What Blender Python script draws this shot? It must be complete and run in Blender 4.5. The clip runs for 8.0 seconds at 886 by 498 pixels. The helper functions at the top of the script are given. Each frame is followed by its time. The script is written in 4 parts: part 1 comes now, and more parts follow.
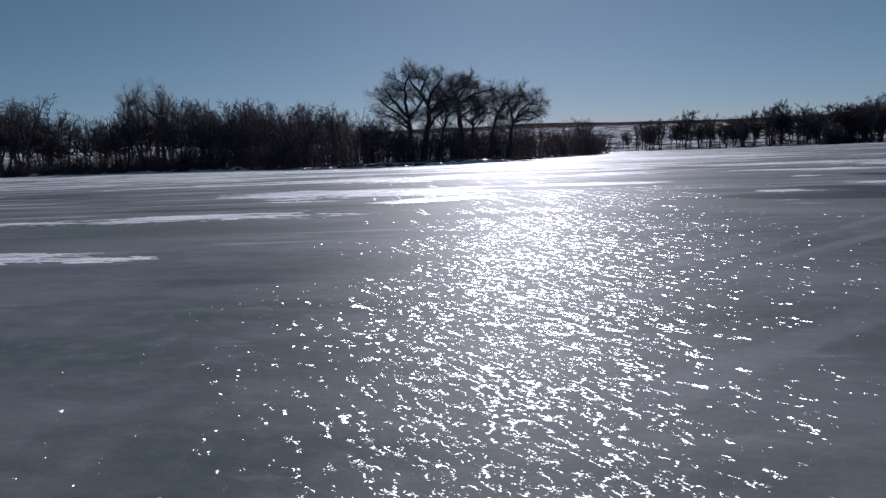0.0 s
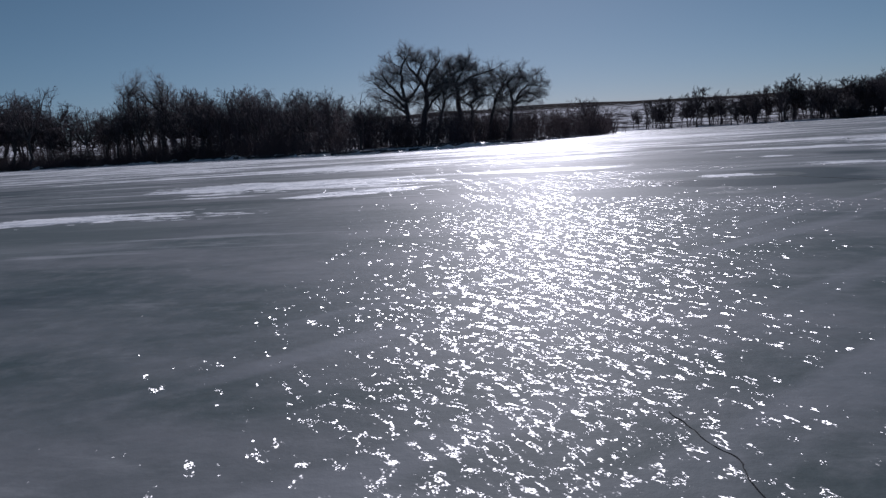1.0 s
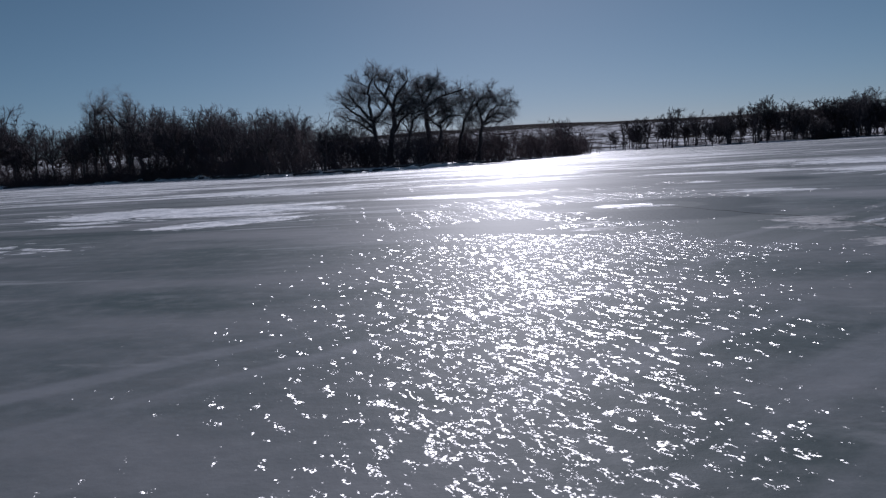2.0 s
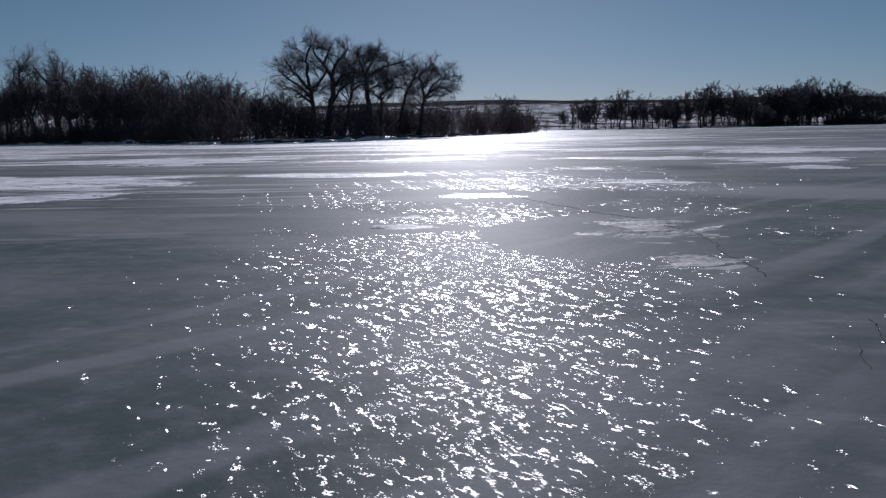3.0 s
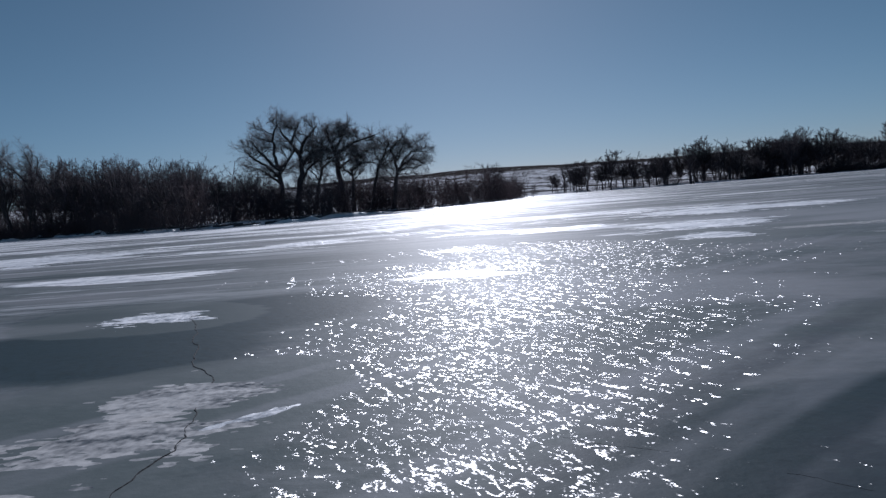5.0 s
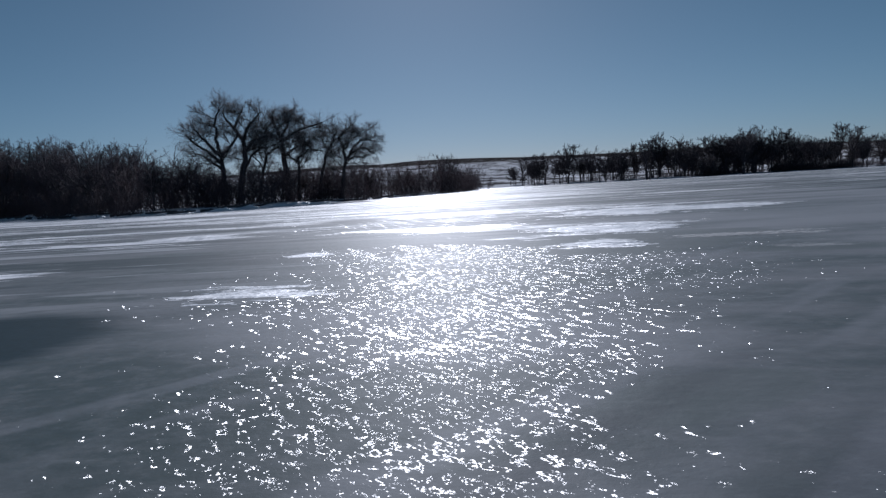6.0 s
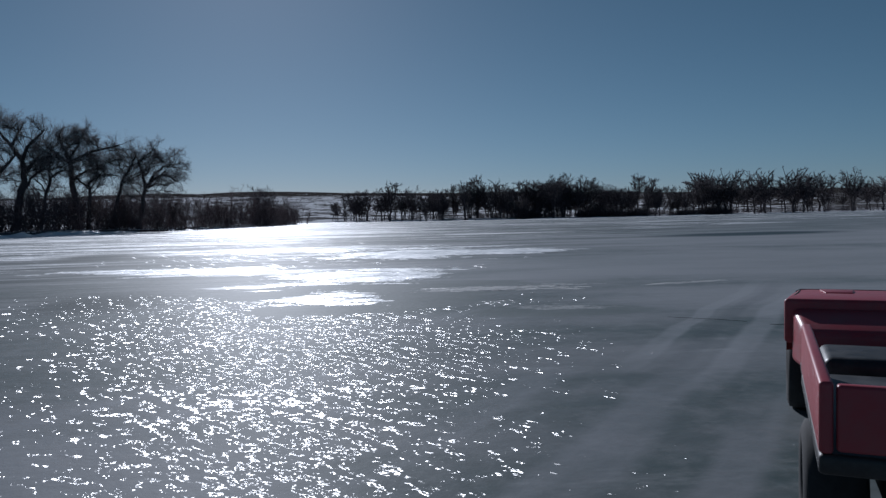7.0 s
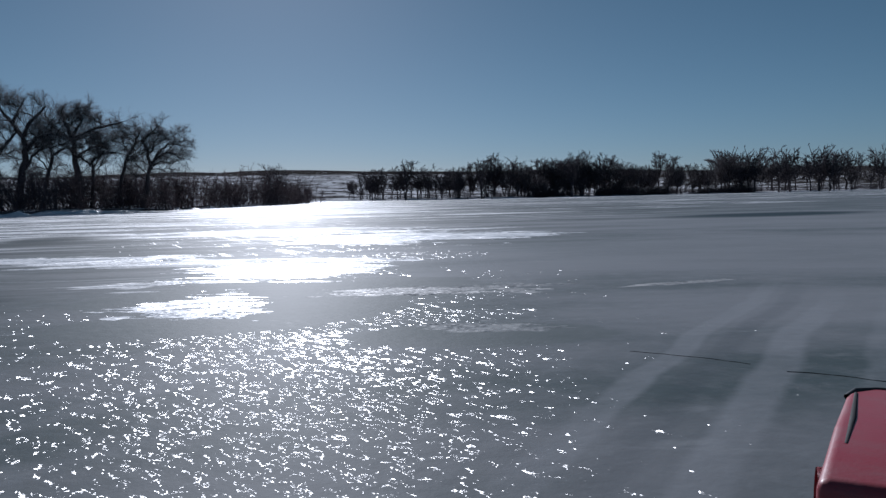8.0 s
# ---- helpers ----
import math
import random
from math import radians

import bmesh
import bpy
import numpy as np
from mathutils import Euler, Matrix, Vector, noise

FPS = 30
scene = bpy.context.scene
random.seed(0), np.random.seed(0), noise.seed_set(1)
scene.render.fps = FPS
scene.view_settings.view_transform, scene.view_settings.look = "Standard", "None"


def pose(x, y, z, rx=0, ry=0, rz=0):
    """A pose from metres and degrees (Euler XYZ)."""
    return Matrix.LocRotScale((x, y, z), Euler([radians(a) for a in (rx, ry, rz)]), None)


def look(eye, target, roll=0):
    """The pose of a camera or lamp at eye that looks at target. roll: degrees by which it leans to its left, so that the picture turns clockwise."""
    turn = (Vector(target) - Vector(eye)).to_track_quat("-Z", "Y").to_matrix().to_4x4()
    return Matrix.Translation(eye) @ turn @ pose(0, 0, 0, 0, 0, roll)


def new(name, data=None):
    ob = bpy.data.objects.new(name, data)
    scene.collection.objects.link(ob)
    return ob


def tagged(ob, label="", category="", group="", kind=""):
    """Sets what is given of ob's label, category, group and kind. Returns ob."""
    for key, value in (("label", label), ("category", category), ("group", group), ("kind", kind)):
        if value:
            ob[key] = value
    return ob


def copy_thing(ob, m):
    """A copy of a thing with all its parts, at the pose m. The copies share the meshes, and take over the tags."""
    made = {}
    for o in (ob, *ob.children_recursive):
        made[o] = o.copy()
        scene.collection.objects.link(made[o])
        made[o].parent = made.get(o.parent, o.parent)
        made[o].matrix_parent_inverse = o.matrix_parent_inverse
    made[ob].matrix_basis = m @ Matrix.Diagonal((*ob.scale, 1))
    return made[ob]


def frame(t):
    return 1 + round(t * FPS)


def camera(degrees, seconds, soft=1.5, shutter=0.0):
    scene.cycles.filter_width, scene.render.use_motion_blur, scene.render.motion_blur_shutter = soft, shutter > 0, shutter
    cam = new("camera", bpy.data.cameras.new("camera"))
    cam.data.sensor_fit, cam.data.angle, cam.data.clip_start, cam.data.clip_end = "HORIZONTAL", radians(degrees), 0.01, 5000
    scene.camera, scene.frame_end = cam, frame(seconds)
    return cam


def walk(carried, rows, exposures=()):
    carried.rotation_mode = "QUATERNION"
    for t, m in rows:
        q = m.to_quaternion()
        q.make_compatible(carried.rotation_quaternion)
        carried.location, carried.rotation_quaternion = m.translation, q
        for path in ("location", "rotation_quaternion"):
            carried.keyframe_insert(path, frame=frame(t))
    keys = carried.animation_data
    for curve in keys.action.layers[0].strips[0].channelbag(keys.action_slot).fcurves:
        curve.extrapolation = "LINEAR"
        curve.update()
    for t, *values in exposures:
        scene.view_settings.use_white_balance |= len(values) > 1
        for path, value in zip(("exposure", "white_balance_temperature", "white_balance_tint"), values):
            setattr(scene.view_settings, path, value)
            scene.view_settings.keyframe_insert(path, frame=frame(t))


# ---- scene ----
cam = camera(61.4, 8.0, soft=1.4)
PATH = [
    (0, (0.00, 0.00, 1.60), (0.032, 9.922, 0.356), -2.18),
    (0.5, (1.60, 1.09, 1.60), (1.746, 10.970, 0.053), -3.15),
    (1, (3.19, 2.21, 1.60), (3.001, 12.106, 0.149), -3.51),
    (1.5, (4.77, 3.37, 1.60), (4.985, 13.311, 0.576), -3.63),
    (1.7, (5.40, 3.84, 1.60), (5.444, 13.765, 0.412), -3.37),
    (2.8, (8.86, 6.51, 1.60), (9.196, 16.424, 0.359), -1.91),
    (3, (9.48, 7.01, 1.60), (10.159, 16.860, 0.020), -1.17),
    (3.5, (11.04, 8.28, 1.60), (11.675, 18.193, 0.410), -2.70),
    (4, (12.59, 9.59, 1.60), (13.203, 19.536, 0.750), -2.46),
    (4.5, (14.13, 10.93, 1.60), (14.399, 20.844, 0.334), -3.83),
    (5, (15.67, 12.30, 1.60), (16.300, 22.255, 0.945), -4.51),
    (5.2, (16.28, 12.85, 1.60), (16.970, 22.804, 0.895), -4.47),
    (6.3, (19.62, 16.00, 1.60), (21.283, 25.825, 0.777), -2.23),
    (6.5, (20.23, 16.59, 1.60), (22.382, 26.338, 1.100), -1.62),
    (6.8, (21.14, 17.48, 1.60), (24.124, 27.020, 1.602), -0.18),
    (6.9, (21.44, 17.78, 1.60), (24.968, 27.131, 1.669), -0.46),
    (7, (21.74, 18.08, 1.60), (25.149, 27.467, 1.173), -1.16),
    (7.5, (23.24, 19.60, 1.60), (26.683, 28.961, 0.910), -0.63),
    (8, (24.73, 21.15, 1.60), (27.876, 30.618, 0.891), -1.16),
]
# seconds, stops, kelvin, tint
EXPOSURES = [(0.0, -0.58, 5740, 20), (1.0, -0.62, 5740, 21), (3.0, -0.66, 5740, 20), (3.5, -0.55, 5680, 21), (4.0, -0.50, 5640, 15), (4.5, -0.55, 5660, 18),
             (5.0, -0.52, 5560, 17), (6.3, -0.67, 5540, 15), (7.0, -0.73, 5540, 13), (7.5, -0.62, 5560, 14), (8.0, -0.56, 5580, 14)]
walk(cam, [(t, look(eye, target, roll)) for t, eye, target, roll in PATH], EXPOSURES)

# ---- light ----
SUN_AZ, SUN_EL = 6.0, 24.0          # degrees to the right of +y, degrees above the horizon
world = bpy.data.worlds.new("world")
scene.world = world
world.use_nodes = True
wt = world.node_tree
sky = wt.nodes.new("ShaderNodeTexSky")
sky.sky_type, sky.sun_disc = "NISHITA", False
sky.sun_elevation, sky.sun_rotation = radians(SUN_EL), radians(SUN_AZ)
sky.air_density, sky.dust_density, sky.ozone_density = 0.65, 0.16, 3.4
back = wt.nodes["Background"]
pale = wt.nodes.new("ShaderNodeHueSaturation")
pale.inputs["Saturation"].default_value, pale.inputs["Value"].default_value = 0.90, 1.0
pale.inputs["Hue"].default_value = 0.470
wt.links.new(sky.outputs[0], pale.inputs["Color"])
wt.links.new(pale.outputs[0], back.inputs[0])
back.inputs[1].default_value = 0.046
sun = new("sun", bpy.data.lights.new("sun", "SUN"))
sun.data.energy, sun.data.angle, sun.data.color = 5.0, radians(0.5), (1.0, 0.96, 0.9)
az, el = radians(SUN_AZ), radians(SUN_EL)
sun.matrix_world = look((300 * math.sin(az) * math.cos(el), 300 * math.cos(az) * math.cos(el), 300 * math.sin(el)), (0, 0, 0))


# ---- materials ----
class Nodes:
    """Short hand for a material's node tree."""

    def __init__(self, name):
        self.mat = bpy.data.materials.new(name)
        self.mat.use_nodes = True
        self.tree = self.mat.node_tree
        self.bsdf = self.tree.nodes["Principled BSDF"]
        self.where = self.add("ShaderNodeTexCoord").outputs["Object"]

    def add(self, kind, **sets):
        node = self.tree.nodes.new(kind)
        for key, value in sets.items():
            setattr(node, key, value)
        return node

    def put(self, value, socket):
        if isinstance(value, (int, float)):
            socket.default_value = value
        elif isinstance(value, tuple):
            socket.default_value = (*value, 1.0) if len(socket.default_value) == 4 and len(value) == 3 else value
        else:
            self.tree.links.new(value, socket)

    def math(self, op, a, b=0.0, c=None, clamp=False):
        node = self.add("ShaderNodeMath", operation=op, use_clamp=clamp)
        self.put(a, node.inputs[0])
        self.put(b, node.inputs[1])
        if c is not None:
            self.put(c, node.inputs[2])
        return node.outputs[0]

    def scaled(self, sx, sy, sz=1.0, turn=0.0, shift=(0.0, 0.0, 0.0)):
        first, node = self.add("ShaderNodeMapping"), self.add("ShaderNodeMapping")
        self.put(self.where, first.inputs["Vector"])
        first.inputs["Rotation"].default_value = (0, 0, radians(turn))
        self.put(first.outputs[0], node.inputs["Vector"])
        node.inputs["Location"].default_value = shift
        node.inputs["Scale"].default_value = (sx, sy, sz)
        return node.outputs[0]

    def noise(self, vector, scale=1.0, detail=3.0, rough=0.5, distort=0.0):
        node = self.add("ShaderNodeTexNoise")
        self.put(vector, node.inputs["Vector"])
        for key, value in (("Scale", scale), ("Detail", detail), ("Roughness", rough), ("Distortion", distort)):
            node.inputs[key].default_value = value
        return node.outputs[0]

    def tilt(self, vector, gain, detail=2.0):
        """Slopes to both sides, from a colour noise."""
        node = self.add("ShaderNodeTexNoise")
        self.put(vector, node.inputs["Vector"])
        node.inputs["Scale"].default_value, node.inputs["Detail"].default_value = 1.0, detail
        return self.vector("SCALE", self.vector("SUBTRACT", node.outputs["Color"], (0.5, 0.5, 0.5)), gain)

    def vector(self, op, a, b=None):
        node = self.add("ShaderNodeVectorMath", operation=op)
        self.put(a, node.inputs[0])
        if op == "SCALE":
            self.put(b, node.inputs["Scale"])
        elif b is not None:
            self.put(b, node.inputs[1])
        return node.outputs[0]

    def step(self, value, low, high):
        node = self.add("ShaderNodeMapRange", interpolation_type="SMOOTHSTEP")
        self.put(value, node.inputs[0])
        self.put(low, node.inputs[1])
        self.put(high, node.inputs[2])
        return node.outputs[0]

    def mix(self, fac, a, b):
        node = self.add("ShaderNodeMix", data_type="RGBA")
        self.put(fac, node.inputs[0])
        self.put(a, node.inputs[6])
        self.put(b, node.inputs[7])
        return node.outputs[2]

    def blend(self, fac, a, b):
        node = self.add("ShaderNodeMix", data_type="FLOAT")
        self.put(fac, node.inputs[0])
        self.put(a, node.inputs[2])
        self.put(b, node.inputs[3])
        return node.outputs[0]

    def bump(self, height, distance, strength=1.0, normal=None):
        node = self.add("ShaderNodeBump")
        node.inputs["Strength"].default_value = strength
        node.inputs["Distance"].default_value = distance
        self.put(height, node.inputs["Height"])
        if normal is not None:
            self.put(normal, node.inputs["Normal"])
        return node.outputs[0]

    def glaze(self, normal, rough, weight, ior=1.31):
        """A clear film with a tight highlight over the base."""
        film = self.add("ShaderNodeBsdfAnisotropic", distribution="BECKMANN")
        film.inputs["Color"].default_value = (1, 1, 1, 1)
        self.put(rough, film.inputs["Roughness"])
        self.put(normal, film.inputs["Normal"])
        fresnel = self.add("ShaderNodeFresnel")
        fresnel.inputs["IOR"].default_value = ior
        both = self.add("ShaderNodeMixShader")
        self.put(self.math("MULTIPLY", self.math("MINIMUM", fresnel.outputs[0], 0.25), weight), both.inputs[0])
        self.put(self.bsdf.outputs[0], both.inputs[1])
        self.put(film.outputs[0], both.inputs[2])
        self.put(both.outputs[0], self.tree.nodes["Material Output"].inputs["Surface"])
        return self.mat

    def zone(self, name):
        """A field that the mesh carries."""
        return self.add("ShaderNodeAttribute", attribute_name=name).outputs["Fac"]

    def set(self, **values):
        for key, value in values.items():
            self.put(value, self.bsdf.inputs[key.replace("_", " ")])
        return self.mat


def ice_material():
    n = Nodes("lake_ice")
    xyz = n.add("ShaderNodeSeparateXYZ")
    n.put(n.where, xyz.inputs[0])
    ahead = n.math("SUBTRACT", xyz.outputs[1], n.math("MULTIPLY", xyz.outputs[0], 0.85))
    # white drifted crust: streaky bands that grow towards the shore
    edge = n.noise(n.scaled(0.3, 1.9, turn=6), 1.0, 6.0, 0.7)
    comb = n.noise(n.scaled(0.10, 0.62, turn=10, shift=(4.0, 2.0, 0.0)), 1.0, 6.0, 0.72)
    band = n.noise(n.scaled(0.03, 0.13, turn=8), 1.0, 5.0, 0.65)
    field = n.math("ADD", n.math("ADD", band, n.math("MULTIPLY", n.math("SUBTRACT", comb, 0.5), 0.6)), n.math("MULTIPLY", n.math("SUBTRACT", edge, 0.5), 0.3))
    crust = n.step(n.math("ADD", field, n.math("MULTIPLY", n.zone("crust"), 0.6)), 0.735, 0.760)
    # zones: rippled refrozen water and smooth frosted ice
    zone = n.noise(n.scaled(0.10, 0.2, turn=12), 1.0, 4.0, 0.6)
    zone = n.math("ADD", zone, n.math("MULTIPLY", n.math("SUBTRACT", edge, 0.5), 0.14))
    ripple = n.step(zone, 0.36, 0.39)
    # tone of the bare ice
    tone = n.noise(n.scaled(0.14, 0.3, turn=14), 1.0, 6.0, 0.62)
    fleck = n.noise(n.where, 2.6, 5.0, 0.68)
    grey = n.mix(n.step(tone, 0.34, 0.66), (0.074, 0.100, 0.101), (0.213, 0.222, 0.232))
    grey = n.mix(n.math("MULTIPLY", n.step(fleck, 0.42, 0.75), 0.45), grey, (0.26, 0.27, 0.28))
    frost = n.step(n.noise(n.scaled(0.5, 1.6, turn=14, shift=(7.0, 3.0, 0.0)), 1.0, 5.0, 0.65), 0.58, 0.72)
    grey = n.mix(n.math("MULTIPLY", frost, 0.3), grey, (0.42, 0.43, 0.44))
    grey = n.mix(n.math("MULTIPLY", n.step(xyz.outputs[1], 14.0, 42.0), 0.2), grey, (0.36, 0.37, 0.38))     # paler towards the shore
    hoar = n.step(n.math("ADD", n.zone("hoar"), n.math("MULTIPLY", n.math("SUBTRACT", tone, 0.5), 0.6)), 0.15, 0.6)
    grey = n.mix(n.math("MULTIPLY", hoar, 0.6), grey, (0.34, 0.345, 0.36))
    # wind-combed pale and dark streaks further out
    out = n.step(ahead, 9.0, 27.0)
    pale_line = n.step(n.noise(n.scaled(0.06, 0.5, turn=7, shift=(2.0, 5.0, 0.0)), 1.0, 7.0, 0.7), 0.545, 0.60)
    dark_line = n.step(n.noise(n.scaled(0.03, 0.27, turn=9, shift=(9.0, 1.0, 0.0)), 1.0, 5.0, 0.7), 0.53, 0.57)
    grey = n.mix(n.math("MULTIPLY", n.math("MULTIPLY", dark_line, out), 0.75), grey, (0.075, 0.095, 0.10))
    grey = n.mix(n.math("MULTIPLY", n.math("MULTIPLY", pale_line, out), 0.7), grey, (0.56, 0.57, 0.59))
    # pools of clear dark ice
    pool = n.step(n.math("ADD", n.zone("pool"), n.math("MULTIPLY", n.math("SUBTRACT", edge, 0.5), 0.5)), 0.2, 0.62)
    grey = n.mix(n.math("MULTIPLY", pool, 0.95), grey, (0.030, 0.050, 0.058))
    crust = n.math("MULTIPLY", n.math("MULTIPLY", crust, n.math("SUBTRACT", 1.0, n.math("MULTIPLY", dark_line, n.math("MULTIPLY", out, 0.95)))), n.math("SUBTRACT", 1.0, pool))
    # sheets of smooth refrozen water
    still = n.step(n.math("ADD", n.zone("calm"), n.math("MULTIPLY", n.math("SUBTRACT", edge, 0.5), 0.34)), 0.27, 0.33)
    grey = n.mix(n.math("MULTIPLY", still, 0.55), grey, (0.145, 0.172, 0.174))
    colour = n.mix(crust, grey, (0.80, 0.81, 0.83))
    # old vehicle tracks: pale bands, side by side
    lane = n.math("ADD", n.math("ADD", n.math("MULTIPLY", xyz.outputs[0], -0.643), n.math("MULTIPLY", xyz.outputs[1], 0.765)),
                  n.math("MULTIPLY", n.math("SUBTRACT", n.noise(n.where, 0.35, 3.0, 0.5), 0.5), 0.5))
    worn = n.step(n.noise(n.scaled(0.25, 0.9, turn=-40), 1.0, 3.0, 0.55), 0.36, 0.6)
    track = 0.0
    for middle, half in ((4.75, 0.24), (5.7, 0.2), (2.65, 0.28), (1.45, 0.32), (0.62, 0.24)):
        band_here = n.step(n.math("ABSOLUTE", n.math("SUBTRACT", lane, middle)), half, half * 0.45)
        track = n.math("MAXIMUM", track, n.math("MULTIPLY", band_here, n.step(xyz.outputs[0], 28.0, 25.0)))
    track = n.math("MULTIPLY", n.math("MULTIPLY", track, worn), n.math("MULTIPLY", n.step(xyz.outputs[0], 0.0, 2.0), 0.45))
    colour = n.mix(n.math("MULTIPLY", track, n.math("SUBTRACT", 1.0, crust)), colour, (0.29, 0.30, 0.32))
    rut = n.math("MAXIMUM", n.step(n.math("ABSOLUTE", n.math("SUBTRACT", lane, 2.08)), 0.26, 0.05), n.step(n.math("ABSOLUTE", n.math("SUBTRACT", lane, 0.55)), 0.6, 0.2))
    rut = n.math("MULTIPLY", n.math("MULTIPLY", rut, n.step(fleck, 0.3, 0.55)), n.math("MULTIPLY", n.step(xyz.outputs[0], 11.0, 14.0), n.step(xyz.outputs[0], 24.0, 19.0)))
    # the same tracks further on: scraped pale, with dull grooves between
    onward = n.math("MULTIPLY", n.step(xyz.outputs[0], 25.0, 28.0), n.step(xyz.outputs[0], 36.0, 31.0))
    scrape = 0.0
    for middle, half in ((2.12, 0.17), (1.2, 0.22), (0.4, 0.2)):
        scrape = n.math("MAXIMUM", scrape, n.step(n.math("ABSOLUTE", n.math("SUBTRACT", lane, middle)), half, half * 0.5))
    colour = n.mix(n.math("MULTIPLY", n.math("MULTIPLY", scrape, onward), n.blend(worn, 0.15, 0.42)), colour, (0.38, 0.39, 0.41))
    groove = n.step(n.math("ABSOLUTE", n.math("SUBTRACT", lane, 1.72)), 0.2, 0.06)
    rut = n.math("MAXIMUM", rut, n.math("MULTIPLY", n.math("MULTIPLY", groove, onward), n.blend(n.step(fleck, 0.3, 0.55), 0.12, 0.4)))
    colour = n.mix(n.math("MULTIPLY", n.math("MULTIPLY", rut, 0.6), n.math("SUBTRACT", 1.0, crust)), colour, (0.06, 0.072, 0.085))
    # frozen wavelets with crests that run away from the shore
    swell = n.step(n.noise(n.scaled(1.5, 0.8, turn=-15), 1.0, 2.0, 0.5), 0.3, 0.7)
    lull = n.step(n.noise(n.scaled(0.022, 0.16, turn=9, shift=(3.0, 8.0, 0.0)), 1.0, 7.0, 0.66), 0.46, 0.50)
    lull = n.math("MAXIMUM", lull, n.step(ahead, 15.0, 8.0))
    power = n.math("MULTIPLY", n.math("MULTIPLY", n.blend(ripple, 0.65, n.blend(pool, 1.0, 0.7)), n.blend(lull, 0.22, 1.0)), n.math("MULTIPLY", n.blend(swell, 0.85, 1.45), n.math("SUBTRACT", 1.0, n.math("MULTIPLY", track, 0.6))))
    power = n.math("MULTIPLY", n.math("MAXIMUM", power, n.math("MULTIPLY", n.step(n.math("ADD", n.zone("rough"), n.math("MULTIPLY", n.math("SUBTRACT", edge, 0.5), 0.3)), 0.2, 0.5), 1.7)), n.blend(still, 1.0, 0.05))
    far_out = n.step(ahead, 8.0, 30.0)
    near_in = n.math("SUBTRACT", 1.0, n.math("MULTIPLY", far_out, 0.6))
    # rows of crests, bent and broken up, with finer facets on them
    off = n.step(ahead, 4.0, 14.0)
    row = n.add("ShaderNodeSeparateXYZ")
    n.put(n.scaled(25.0, 9.0, turn=-26), row.inputs[0])
    phase = n.math("ADD", row.outputs[0], n.math("MULTIPLY", n.noise(n.scaled(1.1, 0.8, turn=-24), 1.0, 2.0, 0.5), 26.0))
    crest = n.math("MULTIPLY", n.math("SINE", phase), n.math("MULTIPLY", n.step(n.noise(n.scaled(3.0, 2.2, turn=-24), 1.0, 1.0, 0.5), 0.25, 0.7), 0.25))
    side = n.add("ShaderNodeCombineXYZ")
    n.put(n.math("MULTIPLY", crest, 0.90), side.inputs[0])
    n.put(n.math("MULTIPLY", crest, 0.44), side.inputs[1])
    bent = n.vector("ADD", n.scaled(12.5, 5.2, turn=-24), n.tilt(n.scaled(0.55, 0.4), 4.5, 1.0))
    wavelet = n.vector("ADD", n.vector("ADD", n.tilt(bent, 1.15, 1.0), n.vector("SCALE", n.tilt(n.scaled(22.0, 12.5, turn=-22), 1.05), n.blend(off, 1.0, 0.4))), side.outputs[0])
    wavelet = n.vector("SCALE", n.vector("ADD", wavelet, n.vector("SCALE", n.tilt(n.scaled(60.0, 42.0, turn=-25), 1.0), n.blend(n.step(n.noise(n.scaled(9.0, 6.0), 1.0, 2.0, 0.5), 0.45, 0.7), n.blend(off, 0.3, 0.08), n.blend(off, 1.5, 0.9)))), near_in)
    swells = n.vector("SCALE", n.tilt(n.scaled(4.5, 0.22, turn=-8), 1.5), far_out)     # long low swells, further out
    wavelet = n.vector("ADD", wavelet, swells)
    flat = n.vector("MULTIPLY", n.vector("SCALE", wavelet, power), (1.0, 1.0, 0.0))
    normal = n.vector("NORMALIZE", n.vector("ADD", flat, (0.0, 0.0, 1.0)))
    soft = n.bump(n.noise(n.where, 6.0, 4.0, 0.6), 0.006)
    grit = n.vector("ADD", n.vector("ADD", n.tilt(n.scaled(1.6, 5.0), 0.9), n.tilt(n.scaled(14.0, 14.0), 1.0)), n.tilt(n.scaled(0.35, 1.6), 0.7))
    grit = n.vector("ADD", grit, n.vector("SCALE", swells, 0.25))
    snowy = n.vector("NORMALIZE", n.vector("ADD", n.vector("MULTIPLY", grit, (1.0, 1.0, 0.0)), (0.0, 0.0, 1.0)))
    pick = n.add("ShaderNodeMix", data_type="VECTOR")
    n.put(crust, pick.inputs[0])
    n.put(normal, pick.inputs[4])
    n.put(snowy, pick.inputs[5])
    base = n.add("ShaderNodeMix", data_type="VECTOR")
    n.put(crust, base.inputs[0])
    n.put(soft, base.inputs[4])
    n.put(snowy, base.inputs[5])
    wild = 0.23
    n.set(Base_Color=colour, Roughness=0.6, IOR=1.31, Specular_IOR_Level=n.blend(crust, 0.05, 0.3), Normal=base.outputs[1])
    return n.glaze(pick.outputs[1], n.blend(crust, wild, 0.24), n.blend(crust, n.math("MULTIPLY", n.blend(still, 0.2, 0.025), n.math("SUBTRACT", 1.0, n.math("MULTIPLY", n.step(ahead, 7.0, 32.0), 0.75))), 0.12))


